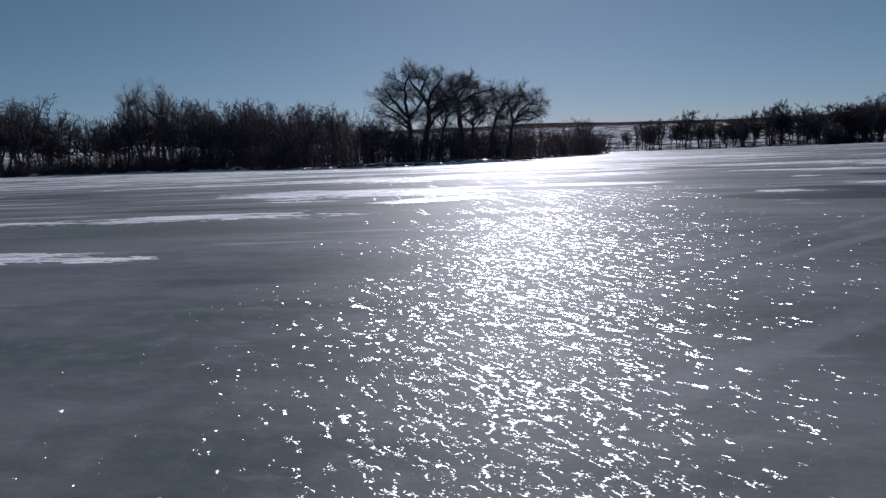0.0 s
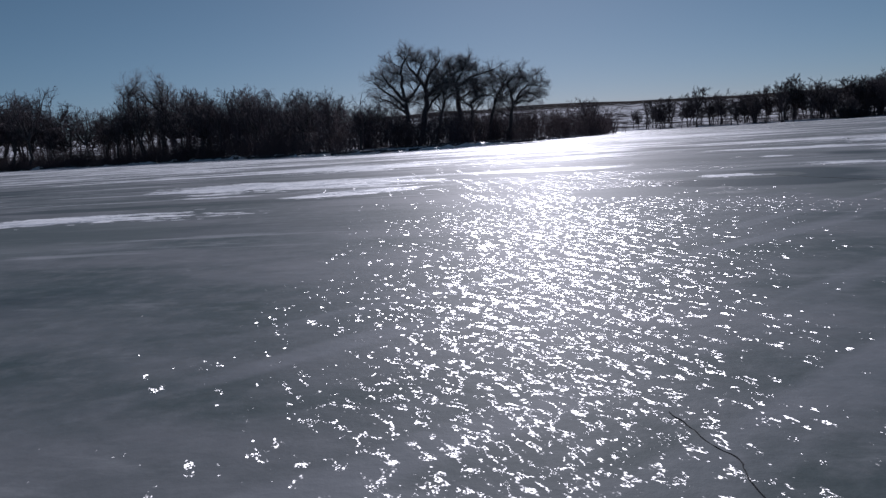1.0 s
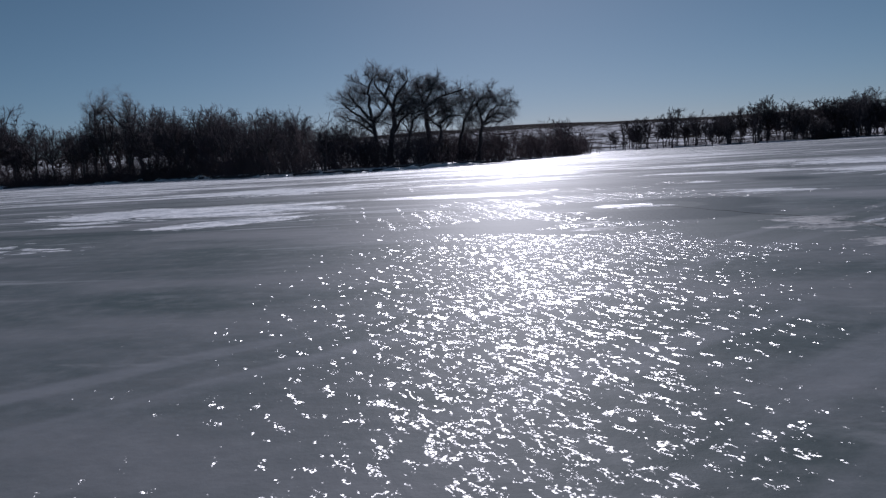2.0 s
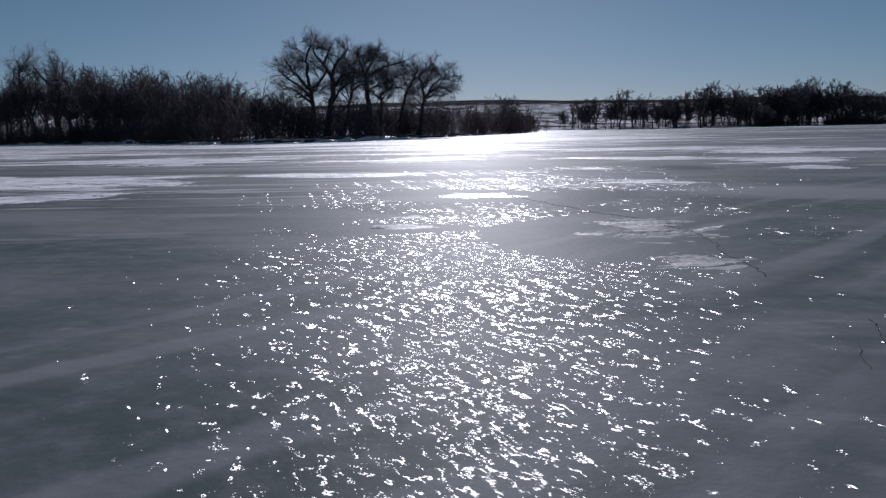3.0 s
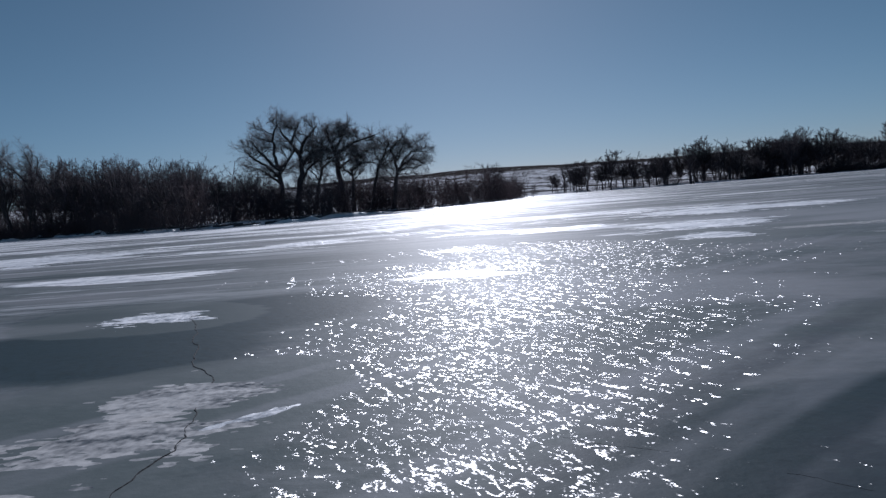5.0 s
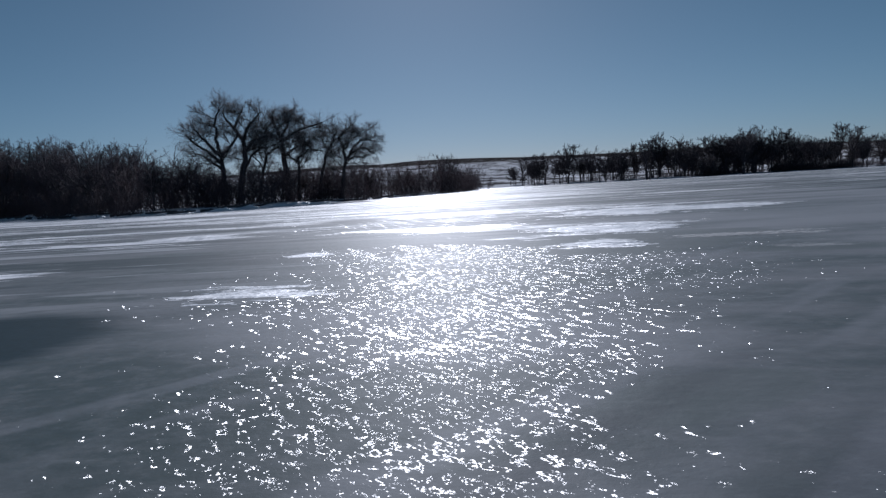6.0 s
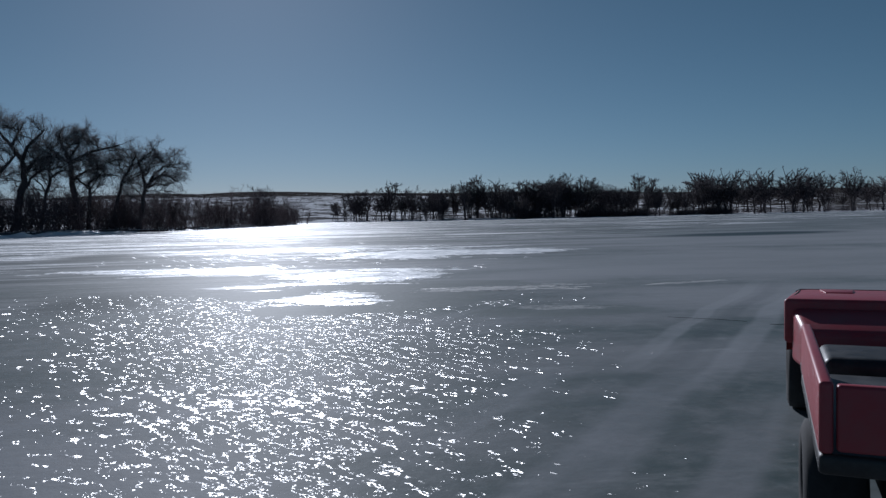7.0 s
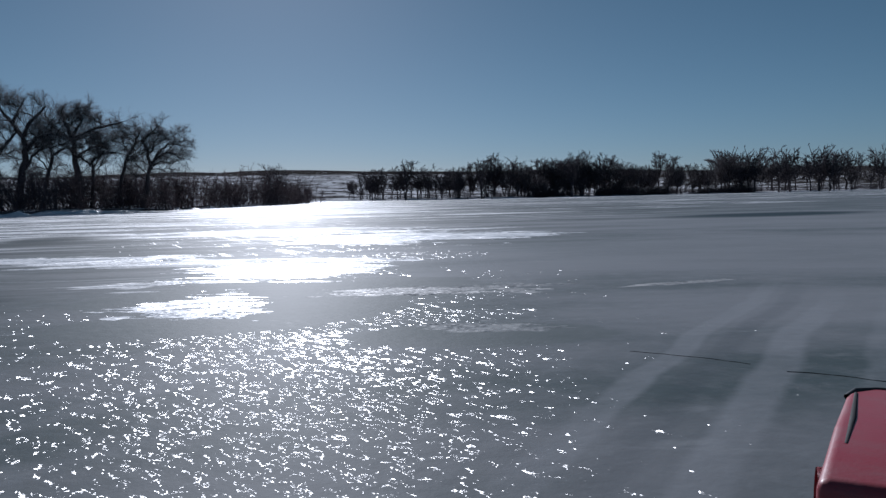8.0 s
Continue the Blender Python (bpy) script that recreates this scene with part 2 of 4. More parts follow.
def snow_material(name, colour, dirt, level=True, gloss=0.18):
    n = Nodes(name)
    soil = n.step(n.noise(n.where, 0.9, 5.0, 0.65), 0.55, 0.75)
    c = n.mix(n.math("MULTIPLY", soil, dirt), colour, (0.34, 0.33, 0.32))
    normal = n.bump(n.noise(n.where, 7.0, 6.0, 0.7), 0.03)
    if level:       # crust that lies flat on the ice: grainy, wind-combed slopes
        grit = n.vector("ADD", n.vector("ADD", n.tilt(n.scaled(1.6, 5.0), 0.9), n.tilt(n.scaled(14.0, 14.0), 1.0)), n.tilt(n.scaled(0.35, 1.6), 0.7))
        normal = n.vector("NORMALIZE", n.vector("ADD", n.vector("MULTIPLY", grit, (1.0, 1.0, 0.0)), (0.0, 0.0, 1.0)))
    n.set(Base_Color=c, Roughness=0.5, Normal=normal, IOR=1.31, Specular_IOR_Level=0.3 if gloss > 0.1 else 0.05)
    return n.glaze(normal, 0.23 if level else 0.45, gloss)


def land_material():
    n = Nodes("winter_land")
    xyz = n.add("ShaderNodeSeparateXYZ")
    n.put(n.where, xyz.inputs[0])
    patch = n.noise(n.scaled(0.05, 0.005), 1.0, 8.0, 0.66)
    fine = n.noise(n.scaled(0.22, 0.03), 1.0, 6.0, 0.7)
    field = n.math("ADD", patch, n.math("MULTIPLY", n.math("SUBTRACT", fine, 0.5), 0.35))
    bare = n.step(n.math("ADD", field, n.math("MULTIPLY", n.step(xyz.outputs[2], 36.0, 43.0), 0.16)), n.blend(n.step(xyz.outputs[0], 250.0, 800.0), 0.50, 0.40), n.blend(n.step(xyz.outputs[0], 250.0, 800.0), 0.55, 0.45))
    bare = n.math("MULTIPLY", bare, n.step(xyz.outputs[2], 0.3, 1.2))
    grass = n.mix(fine, (0.035, 0.032, 0.031), (0.085, 0.076, 0.07))
    return n.set(Base_Color=n.mix(bare, (0.74, 0.75, 0.78), grass), Roughness=0.9, Specular_IOR_Level=0.0, Normal=n.bump(fine, 0.3))


def bark_material(name, dark, pale):
    n = Nodes(name)
    grain = n.noise(n.scaled(5.0, 5.0, 1.2), 1.0, 5.0, 0.65)
    own = n.add("ShaderNodeObjectInfo").outputs["Random"]
    c = n.mix(n.math("ADD", n.math("MULTIPLY", grain, 0.7), n.math("MULTIPLY", own, 0.3)), dark, pale)
    return n.set(Base_Color=c, Roughness=0.85, Normal=n.bump(grain, 0.04))


ICE = ice_material()
SNOW = snow_material("drift_snow", (0.82, 0.83, 0.85), 0.25)
BANK = snow_material("bank_snow", (0.80, 0.81, 0.83), 0.2, False)
CRUST = snow_material("grey_crust", (0.27, 0.28, 0.285), 0.3, gloss=0.015)
MOTTLED = snow_material("mottled_crust", (0.42, 0.42, 0.42), 0.6, gloss=0.015)
LAND = land_material()
BARK = bark_material("cottonwood_bark", (0.045, 0.040, 0.044), (0.10, 0.09, 0.092))
TWIG = bark_material("twig_bark", (0.13, 0.124, 0.128), (0.25, 0.24, 0.245))
WOODS = bark_material("woods_twig_bark", (0.051, 0.040, 0.050), (0.110, 0.086, 0.10))
DUSK = bark_material("far_bark", (0.036, 0.029, 0.036), (0.080, 0.066, 0.075))
BRUSH = bark_material("brush_bark", (0.066, 0.047, 0.053), (0.14, 0.10, 0.102))


# ---- meshes ----
def mesh_of(name, verts, faces, material, smooth=True):
    data = bpy.data.meshes.new(name)
    data.from_pydata(verts, [], faces)
    data.materials.append(material)
    if smooth:
        data.polygons.foreach_set("use_smooth", [True] * len(data.polygons))
    data.update()
    return data


class Wood:
    """Collects tapered round branches and turns them into one mesh."""

    def __init__(self):
        self.kinds = {}

    def add(self, points, radii, sides):
        self.kinds.setdefault((len(points), sides), []).append((points, radii))

    def arrays(self):
        """Corner places, and the faces with four and with three corners."""
        verts, quads, tris, base = [], [np.zeros((0, 4), int)], [np.zeros((0, 3), int)], 0
        for (count, sides), some in self.kinds.items():
            p = np.array([a for a, _ in some], float)
            r = np.array([b for _, b in some], float)
            way = np.gradient(p, axis=1)
            way /= np.linalg.norm(way, axis=2, keepdims=True) + 1e-9
            side = np.cross(way, (0.31, 0.93, 0.17))
            side /= np.linalg.norm(side, axis=2, keepdims=True) + 1e-9
            other = np.cross(way, side)
            turn = np.arange(sides) * 2 * np.pi / sides
            ring = p[:, :, None] + r[:, :, None, None] * (np.cos(turn)[:, None] * side[:, :, None] + np.sin(turn)[:, None] * other[:, :, None])
            if count == 2:      # a twig: it ends in a point
                verts.append(np.concatenate([ring[:, 0], p[:, 1:]], 1).reshape(-1, 3))
                index = base + np.arange(len(some) * (sides + 1)).reshape(len(some), sides + 1)
                foot = index[:, :-1]
                tris.append(np.stack([foot, np.roll(foot, -1, axis=1), np.repeat(index[:, -1:], sides, 1)], -1).reshape(-1, 3))
            else:
                verts.append(ring.reshape(-1, 3))
                index = base + np.arange(len(some) * count * sides).reshape(len(some), count, sides)
                nxt = np.roll(index, -1, axis=2)
                quads.append(np.stack([index[:, :-1], nxt[:, :-1], nxt[:, 1:], index[:, 1:]], -1).reshape(-1, 4))
            base += index.size
        return np.concatenate(verts), np.concatenate(quads), np.concatenate(tris)

    def mesh(self, name, material):
        return fast_mesh(name, *self.arrays(), material)


def fast_mesh(name, verts, quads, tris, material):
    data = bpy.data.meshes.new(name)
    data.vertices.add(len(verts))
    data.vertices.foreach_set("co", verts.ravel())
    data.loops.add(quads.size + tris.size)
    data.loops.foreach_set("vertex_index", np.r_[quads.ravel(), tris.ravel()].astype(int))
    data.polygons.add(len(quads) + len(tris))
    data.polygons.foreach_set("loop_start", np.r_[np.arange(len(quads)) * 4, quads.size + np.arange(len(tris)) * 3].astype(int))
    data.polygons.foreach_set("use_smooth", np.ones(len(quads) + len(tris), bool))
    data.materials.append(material)
    data.update(calc_edges=True)
    data.validate()
    return data


def spread(name, shapes, places, material):
    """Many plants of a few shapes as one mesh. places: (shape, pose)."""
    verts, quads, tris, base = [], [], [], 0
    for k, m in places:
        v, q, t = shapes[k]
        m = np.array(m)
        verts.append(v @ m[:3, :3].T + m[:3, 3])
        quads.append(q + base)
        tris.append(t + base)
        base += len(v)
    return new(name, fast_mesh(name, np.concatenate(verts), np.concatenate(quads), np.concatenate(tris), material))


def unit(v):
    return v / (np.linalg.norm(v) + 1e-9)


def wander(rng, start, way, length, steps, kink, rise):
    pts, d = [np.array(start, float)], unit(np.array(way, float))
    for _ in range(steps):
        d = unit(d + rng.normal(0, kink, 3) + (0, 0, rise))
        pts.append(pts[-1] + d * length / steps)
    return np.array(pts)


def along(pts, s):
    """The place and the way at the share s of a line of points."""
    f = s * (len(pts) - 1)
    i = min(int(f), len(pts) - 2)
    return pts[i] + (f - i) * (pts[i + 1] - pts[i]), unit(pts[i + 1] - pts[i])


def sprout(rng, wood, crown, pts, radius, level, plan, grow=1.0):
    """Side branches of one branch, down to twigs. plan: per level (count, share of length, radius at base, kink, rise)."""
    count, share, r, kink, rise = plan[level]
    length = np.linalg.norm(np.diff(pts, axis=0), axis=1).sum()
    for k in range(count):
        s = rng.uniform(0.22, 1.0) if k or level else 1.0
        at, way = along(pts, s)
        d = unit(rng.normal(0, 1, 3))
        d = unit(way * rng.uniform(0.4, 1.0) + unit(d - way * (d @ way)) * rng.uniform(0.5, 1.0) + (0, 0, 0.25))
        span = share * length * rng.uniform(0.55, 1.15) * (1.15 - 0.45 * s)
        last = level == len(plan) - 1
        span = min(span, (3.4, 2.2, 1.3)[level] * grow)
        path = wander(rng, at, d, span, 1 if last else (4 if level == 0 and len(plan) > 2 else 2), kink, rise)
        thick = min(r, radius * 0.75) if not last else r
        rad = np.linspace(thick, thick * (0.35 if last else 0.5), len(path))
        (crown if level >= 1 else wood).add(path, rad, 3 if level or len(plan) == 2 else 4)
        if not last:
            sprout(rng, wood, crown, path, thick, level + 1, plan)


def part(name, data, parent, label=""):
    ob = new(name, data)
    ob.parent = parent
    if label:
        tagged(ob, label)
    return ob


def tree_thing(rng, limbs, plan, name="bare_tree", low=False, twig=None, bark=None):
    """A tree from its trunk and main limbs: lists of (radius, points)."""
    wood, crown = Wood(), Wood()
    for first, (radius, pts) in enumerate(limbs):
        pts = np.array(pts, float)
        # rounder, slightly crooked lines between the given points
        t = np.linspace(0, len(pts) - 1, 3 * (len(pts) - 1) + 1)
        fine = np.stack([np.interp(t, range(len(pts)), pts[:, k]) for k in range(3)], 1)
        for _ in range(2):
            fine[1:-1] = 0.25 * fine[:-2] + 0.5 * fine[1:-1] + 0.25 * fine[2:]
        fine[1:-1] += rng.normal(0, 0.10, fine[1:-1].shape)
        rad = np.linspace(radius, radius * (0.55 if first == 0 else 0.35), len(fine))
        if first == 0:
            rad[0] *= 1.35
        wood.add(fine, rad, 6)
        if first or len(limbs) == 1:
            sprout(rng, wood, crown, fine, radius * 0.7, 0, plan)
        elif low:
            sprout(rng, wood, crown, fine[len(fine) // 2:], radius * 0.4, 0, plan)
    root = new(name)
    part("trunk", wood.mesh("trunk", bark or BARK), root)
    part("crown", crown.mesh("crown", twig or TWIG), root, "leafless crown of fine grey-brown twigs")
    return root


def wild_tree(rng, height, spread, lean, trunks, plan, name="bare_tree", rounded=0, dusk=False):
    """A tree with limbs of its own making."""
    limbs = []
    for k in range(trunks):
        a = rng.uniform(0, 6.28)
        fork = height * (rng.uniform(0.26, 0.42) if dusk else rng.uniform(0.22, 0.38))
        foot = np.array((0.5 * k * math.cos(a), 0.5 * k * math.sin(a), -0.3))
        top = foot + (lean * fork + rng.normal(0, 0.4), rng.normal(0, 0.4), fork)
        if k == 0:
            limbs.append((height * 0.021, [foot, (foot + top) / 2 + (0.1, 0.1, 0), top]))
        for j in range(rounded):      # limbs that end on a dome
            b, up = a + j * 2.4 + rng.uniform(-0.4, 0.4), 0.15 + 1.1 * (j + rng.uniform(0, 0.6)) / rounded
            tip = top + (spread * math.cos(up) * math.cos(b) + lean * 3, spread * math.cos(up) * math.sin(b), (height - fork) * 0.85 * math.sin(up))
            tip = top + (tip - top) * rng.uniform(0.72, 1.0)
            mid = top + (tip - top) * (0.55, 0.55, 0.45) + rng.normal(0, 0.3, 3)
            limbs.append((height * 0.012, [foot, top, mid, tip] if k and not j else [top, mid, tip]))
        for j in range(0 if rounded else max(2, 6 // trunks)):
            b = a + j * 2.2 + rng.uniform(-0.5, 0.5)
            out = spread * rng.uniform(0.35, 1.0)
            tip = top + (out * math.cos(b) + lean * 3, out * math.sin(b), (height - fork) * rng.uniform(0.6, 0.88))
            mid = top + (tip - top) * 0.45 + (0.22 * out * math.cos(b), 0.22 * out * math.sin(b), 0)
            limbs.append((height * 0.012, [foot, top, mid, tip] if k and not j else [top, mid, tip]))
    root = tree_thing(rng, limbs, plan, name, False, DUSK if dusk else WOODS, DUSK if dusk else BARK)
    top = max(max(v.co.z for v in ob.data.vertices) for ob in root.children)
    for ob in root.children:
        ob.data.transform(Matrix.Scale(height / top, 4))
    return root


# ---- land and ice ----
SHORE_X = (-2500, -600, -300, -160, -115, -90, -50, -18, 0, 16, 34, 50, 64, 78, 105, 130, 160, 225, 300, 400, 560, 900, 1300, 2500)
SHORE_Y = (600, 420, 300, 238, 216, 210, 180, 130, 126, 158, 198, 242, 292, 380, 400, 325, 320, 330, 340, 345, 330, 250, 60, -400)


def shore(x):
    return np.interp(x, SHORE_X, SHORE_Y)


def land_height(x, y):
    d = y - shore(x) + 3.0 * np.sin(x * 0.21) + 2.0 * np.sin(x * 0.53 + 1.0)
    bank = np.where(d < 0, np.maximum(-0.6, d * 0.12), 0.4 * (1 - np.exp(-np.maximum(d, 0) / 6.0)) + 0.012 * np.maximum(d, 0))
    rise = np.clip((y - 480) / 1300, 0, 1)
    rise = rise * rise * (3 - 2 * rise)
    roll = 1 + 0.10 * np.sin(x * 0.0031 + 0.6) + 0.06 * np.sin(x * 0.0087) + 0.03 * np.sin(x * 0.021 + y * 0.01)
    return bank + 41 * rise * roll


def land():
    gx = np.concatenate([np.linspace(-3000, -300, 46)[:-1], np.linspace(-300, 480, 240)[:-1], np.linspace(480, 3200, 46)])
    gy = np.concatenate([np.linspace(-1500, 90, 14)[:-1], np.linspace(90, 520, 170)[:-1], np.linspace(520, 3600, 70)])
    x, y = np.meshgrid(gx, gy)
    z = land_height(x, y)
    near = (z > -0.5) & (y < 520)
    z = z + near * (0.12 * np.sin(x * 1.3 + y * 0.7) * np.sin(y * 0.9 - x * 0.4))
    nx, ny = len(gx), len(gy)
    verts = np.stack([x.ravel(), y.ravel(), z.ravel()], 1).tolist()
    i = (np.arange(ny - 1)[:, None] * nx + np.arange(nx - 1)[None]).ravel()
    faces = np.stack([i, i + 1, i + 1 + nx, i + nx], 1).tolist()
    ob = new("ground", mesh_of("ground", verts, faces, LAND))
    tagged(ob, "snowy shore and low winter hills with dry brown grass", "ground", kind="structure")


# kinds of ice: (x, y, half length, half width, turn, strength)
STILL = ((7.6, 21.3, 1.4, 1.5, -15, 1), (13.0, 18.4, 1.7, 2.5, -40, 1), (9.4, 19.3, 1.5, 0.6, -10, 1), (13.6, 16.5, 1.0, 0.45, 14, 1), (12.0, 17.6, 1.1, 2.0, 15, 1),
         (11.2, 25.2, 2.4, 1.7, -36, 1), (26.3, 34.0, 3.4, 1.9, 0, 1), (25.2, 31.6, 2.3, 1.2, 6, 1), (27.8, 29.1, 1.6, 0.7, -18, 1),
         (21.2, 20.2, 1.0, 0.5, 20, 1), (-9.0, 18.0, 6.0, 4.0, 0, 1))
CLEAR = ((11.4, 22.2, 2.6, 1.5, -24, 1.7), (13.2, 24.8, 2.0, 2.2, -41, 1.5), (10.0, 26.0, 2.0, 1.0, -10, 0.8), (17.4, 16.2, 2.2, 0.75, 38, 1.4), (18.8, 17.0, 1.3, 0.6, 36, 1.2),
         (-2.5, 10.4, 2.6, 1.6, 10, 0.5), (31.0, 24.5, 3.0, 1.2, 30, 0.5), (60.0, 60.0, 9.0, 4.0, 0, 0.9), (-24.0, 44.0, 12.0, 6.0, -10, 0.5), (20.4, 34.6, 1.6, 2.4, 0, 0.8), (18.6, 58.0, 4.0, 6.0, 0, 0.7))
RIPPLED = ((11.0, 29.5, 6.0, 1.6, -4, 1), (17.0, 26.6, 4.0, 2.0, -18, 1), (21.5, 31.2, 5.5, 2.6, -38, 1), (15.0, 20.6, 1.5, 1.0, -10, 1), (23.5, 27.0, 4.2, 2.2, -20, 1),
           (19.0, 21.0, 2.6, 1.2, 18, 1), (15.6, 17.6, 1.2, 0.9, -20, 0.9), (17.6, 19.0, 1.6, 1.0, 0, 0.8), (26.8, 30.7, 3.2, 0.5, -6, 1), (30.4, 40.4, 2.4, 1.6, 0, 1), (19.0, 35.0, 4.0, 1.8, -25, 1), (6.8, 24.6, 4.2, 3.6, 30, 0.9), (10.2, 16.4, 3.2, 2.0, -10, 0.9))
HOAR = ((19.0, 23.6, 3.4, 1.8, -30, 1), (42.0, 36.0, 16.0, 8.0, -15, 1), (34.0, 29.0, 6.0, 3.0, -10, 0.8), (62.0, 52.0, 26.0, 14.0, -10, 1), (27.0, 19.0, 4.0, 2.0, 40, 0.7), (-5.0, 16.0, 5.0, 2.0, 5, 0.6))
# white crust; the first three and last two paint in sun glare as colour
CRUST_AND_GLARE = ((23.6, 35.8, 1.6, 2.0, 52, 0.85), (28.8, 57.0, 10.0, 8.0, 37, 0.6), (24.4, 51.0, 6.5, 4.6, 15, 0.55), (-3.2, 35.2, 7.4, 6.4, -26, 0.8),
         (-1.2, 54.0, 6.0, 3.2, -50, 0.8), (-4.0, 56.0, 5.0, 3.6, -30, 0.8), (8.0, 36.0, 4.2, 3.2, -12, 0.9), (9.0, 46.5, 6.0, 3.0, -20, 0.9), (11.3, 49.8, 2.8, 2.4, -24, 0.9),
         (22.5, 43.4, 4.2, 2.2, -30, 0.8), (17.0, 62.0, 14.0, 7.0, 10, 0.6))


def blobs(x, y, some):
    """One in the middle of each patch, a third on its rim, nought well outside."""
    out = np.zeros_like(x)
    for cx, cy, a, b, turn, strength in some:
        c, s = math.cos(radians(turn)), math.sin(radians(turn))
        u, v = ((x - cx) * c + (y - cy) * s) / a, ((y - cy) * c - (x - cx) * s) / b
        out = np.maximum(out, strength * np.clip((1.5 - np.hypot(u, v)) / 1.5, 0, 1))
    return out


def ice():
    gx = np.concatenate([np.linspace(-3000, -60, 24)[:-1], np.linspace(-60, 90, 301)[:-1], np.linspace(90, 420, 111)[:-1], np.linspace(420, 3000, 20)])
    gy = np.concatenate([np.linspace(-3000, -8, 12)[:-1], np.linspace(-8, 90, 197)[:-1], np.linspace(90, 420, 151)[:-1], np.linspace(420, 1000, 8)])
    x, y = np.meshgrid(gx, gy)
    nx, ny = len(gx), len(gy)
    i = (np.arange(ny - 1)[:, None] * nx + np.arange(nx - 1)[None]).ravel()
    quads = np.stack([i, i + 1, i + 1 + nx, i + nx], 1)
    data = fast_mesh("water", np.stack([x.ravel(), y.ravel(), 0 * x.ravel()], 1), quads, np.zeros((0, 3), int), ICE)
    # crust: more of it further out, a white strip along the shore, less off to the east
    out = np.clip((y - 0.5 * np.maximum(x, 0) - 20) / 45, 0, 1)
    strip = np.clip(1.15 - (shore(x) - 3 - y) / np.interp(x, (-60, 0, 60, 110), (44, 30, 40, 50)), 0, 1)
    crust = 0.43 * out * np.interp(x - 0.25 * y, (10, 50), (1.0, 0.7)) + 0.75 * strip
    # whitened patches, some of them sun glare put into the crust
    crust = np.maximum(crust, 0.8 * blobs(x, y, CRUST_AND_GLARE)) - 0.5 * blobs(x, y, STILL)
    for name, field in (("crust", crust), ("calm", blobs(x, y, STILL)), ("pool", blobs(x, y, CLEAR)), ("rough", blobs(x, y, RIPPLED)), ("hoar", blobs(x, y, HOAR))):
        data.attributes.new(name, "FLOAT", "POINT").data.foreach_set("value", field.ravel().astype(np.float32))
    tagged(new("water", data), "frozen lake of grey wind-rippled ice with white crust", "frozen lake", kind="structure")


land()
ice()

# ---- cottonwoods on the point ----
FINE = ((11, 0.62, 0.05, 0.26, 0.04), (9, 0.75, 0.014, 0.3, 0.02), (12, 0.8, 0.006, 0.25, 0.0))


def flat_limbs(rng, limbs, squash):
    """Limbs given across and up, spread a little in depth."""
    out, extra = [], []
    for radius, pts in limbs:
        drift = rng.uniform(-0.35, 0.35) if out else 0.0
        x0 = pts[0][0]
        # side limbs that fill the crown
        for k in range(2 if out else int(4 + radius * 5)):
            share = rng.uniform(0.35, 0.95) if out else rng.uniform(0.45, 1.0)
            side = rng.choice((-1, 1))
            i = min(int(share * (len(pts) - 1)), len(pts) - 2)
            f = share * (len(pts) - 1) - i
            sx, sz = pts[i][0] + f * (pts[i + 1][0] - pts[i][0]), pts[i][1] + f * (pts[i + 1][1] - pts[i][1])
            sz = sz if sz < 9 else 9 + (sz - 9) * squash
            sy = drift * (abs(sx - x0) + 0.4 * (sz - pts[0][1]))
            reach, lift, deep = rng.uniform(1.4, 4.6), rng.uniform(-0.2, 3.2), rng.uniform(-2.5, 2.5)
            extra.append((min(0.1, radius * 0.4), [(sx * 0.9, sy, sz), (sx * 0.9 + side * reach * 0.45, sy + deep * 0.5, sz + lift * 0.35), (sx * 0.9 + side * reach, sy + deep, sz + lift)]))
        out.append((radius * 1.35, [(x * 0.9, drift * (abs(x - x0) + 0.4 * (z - pts[0][1])), z if z < 9 else 9 + (z - 9) * squash) for x, z in pts]))
    return out + extra


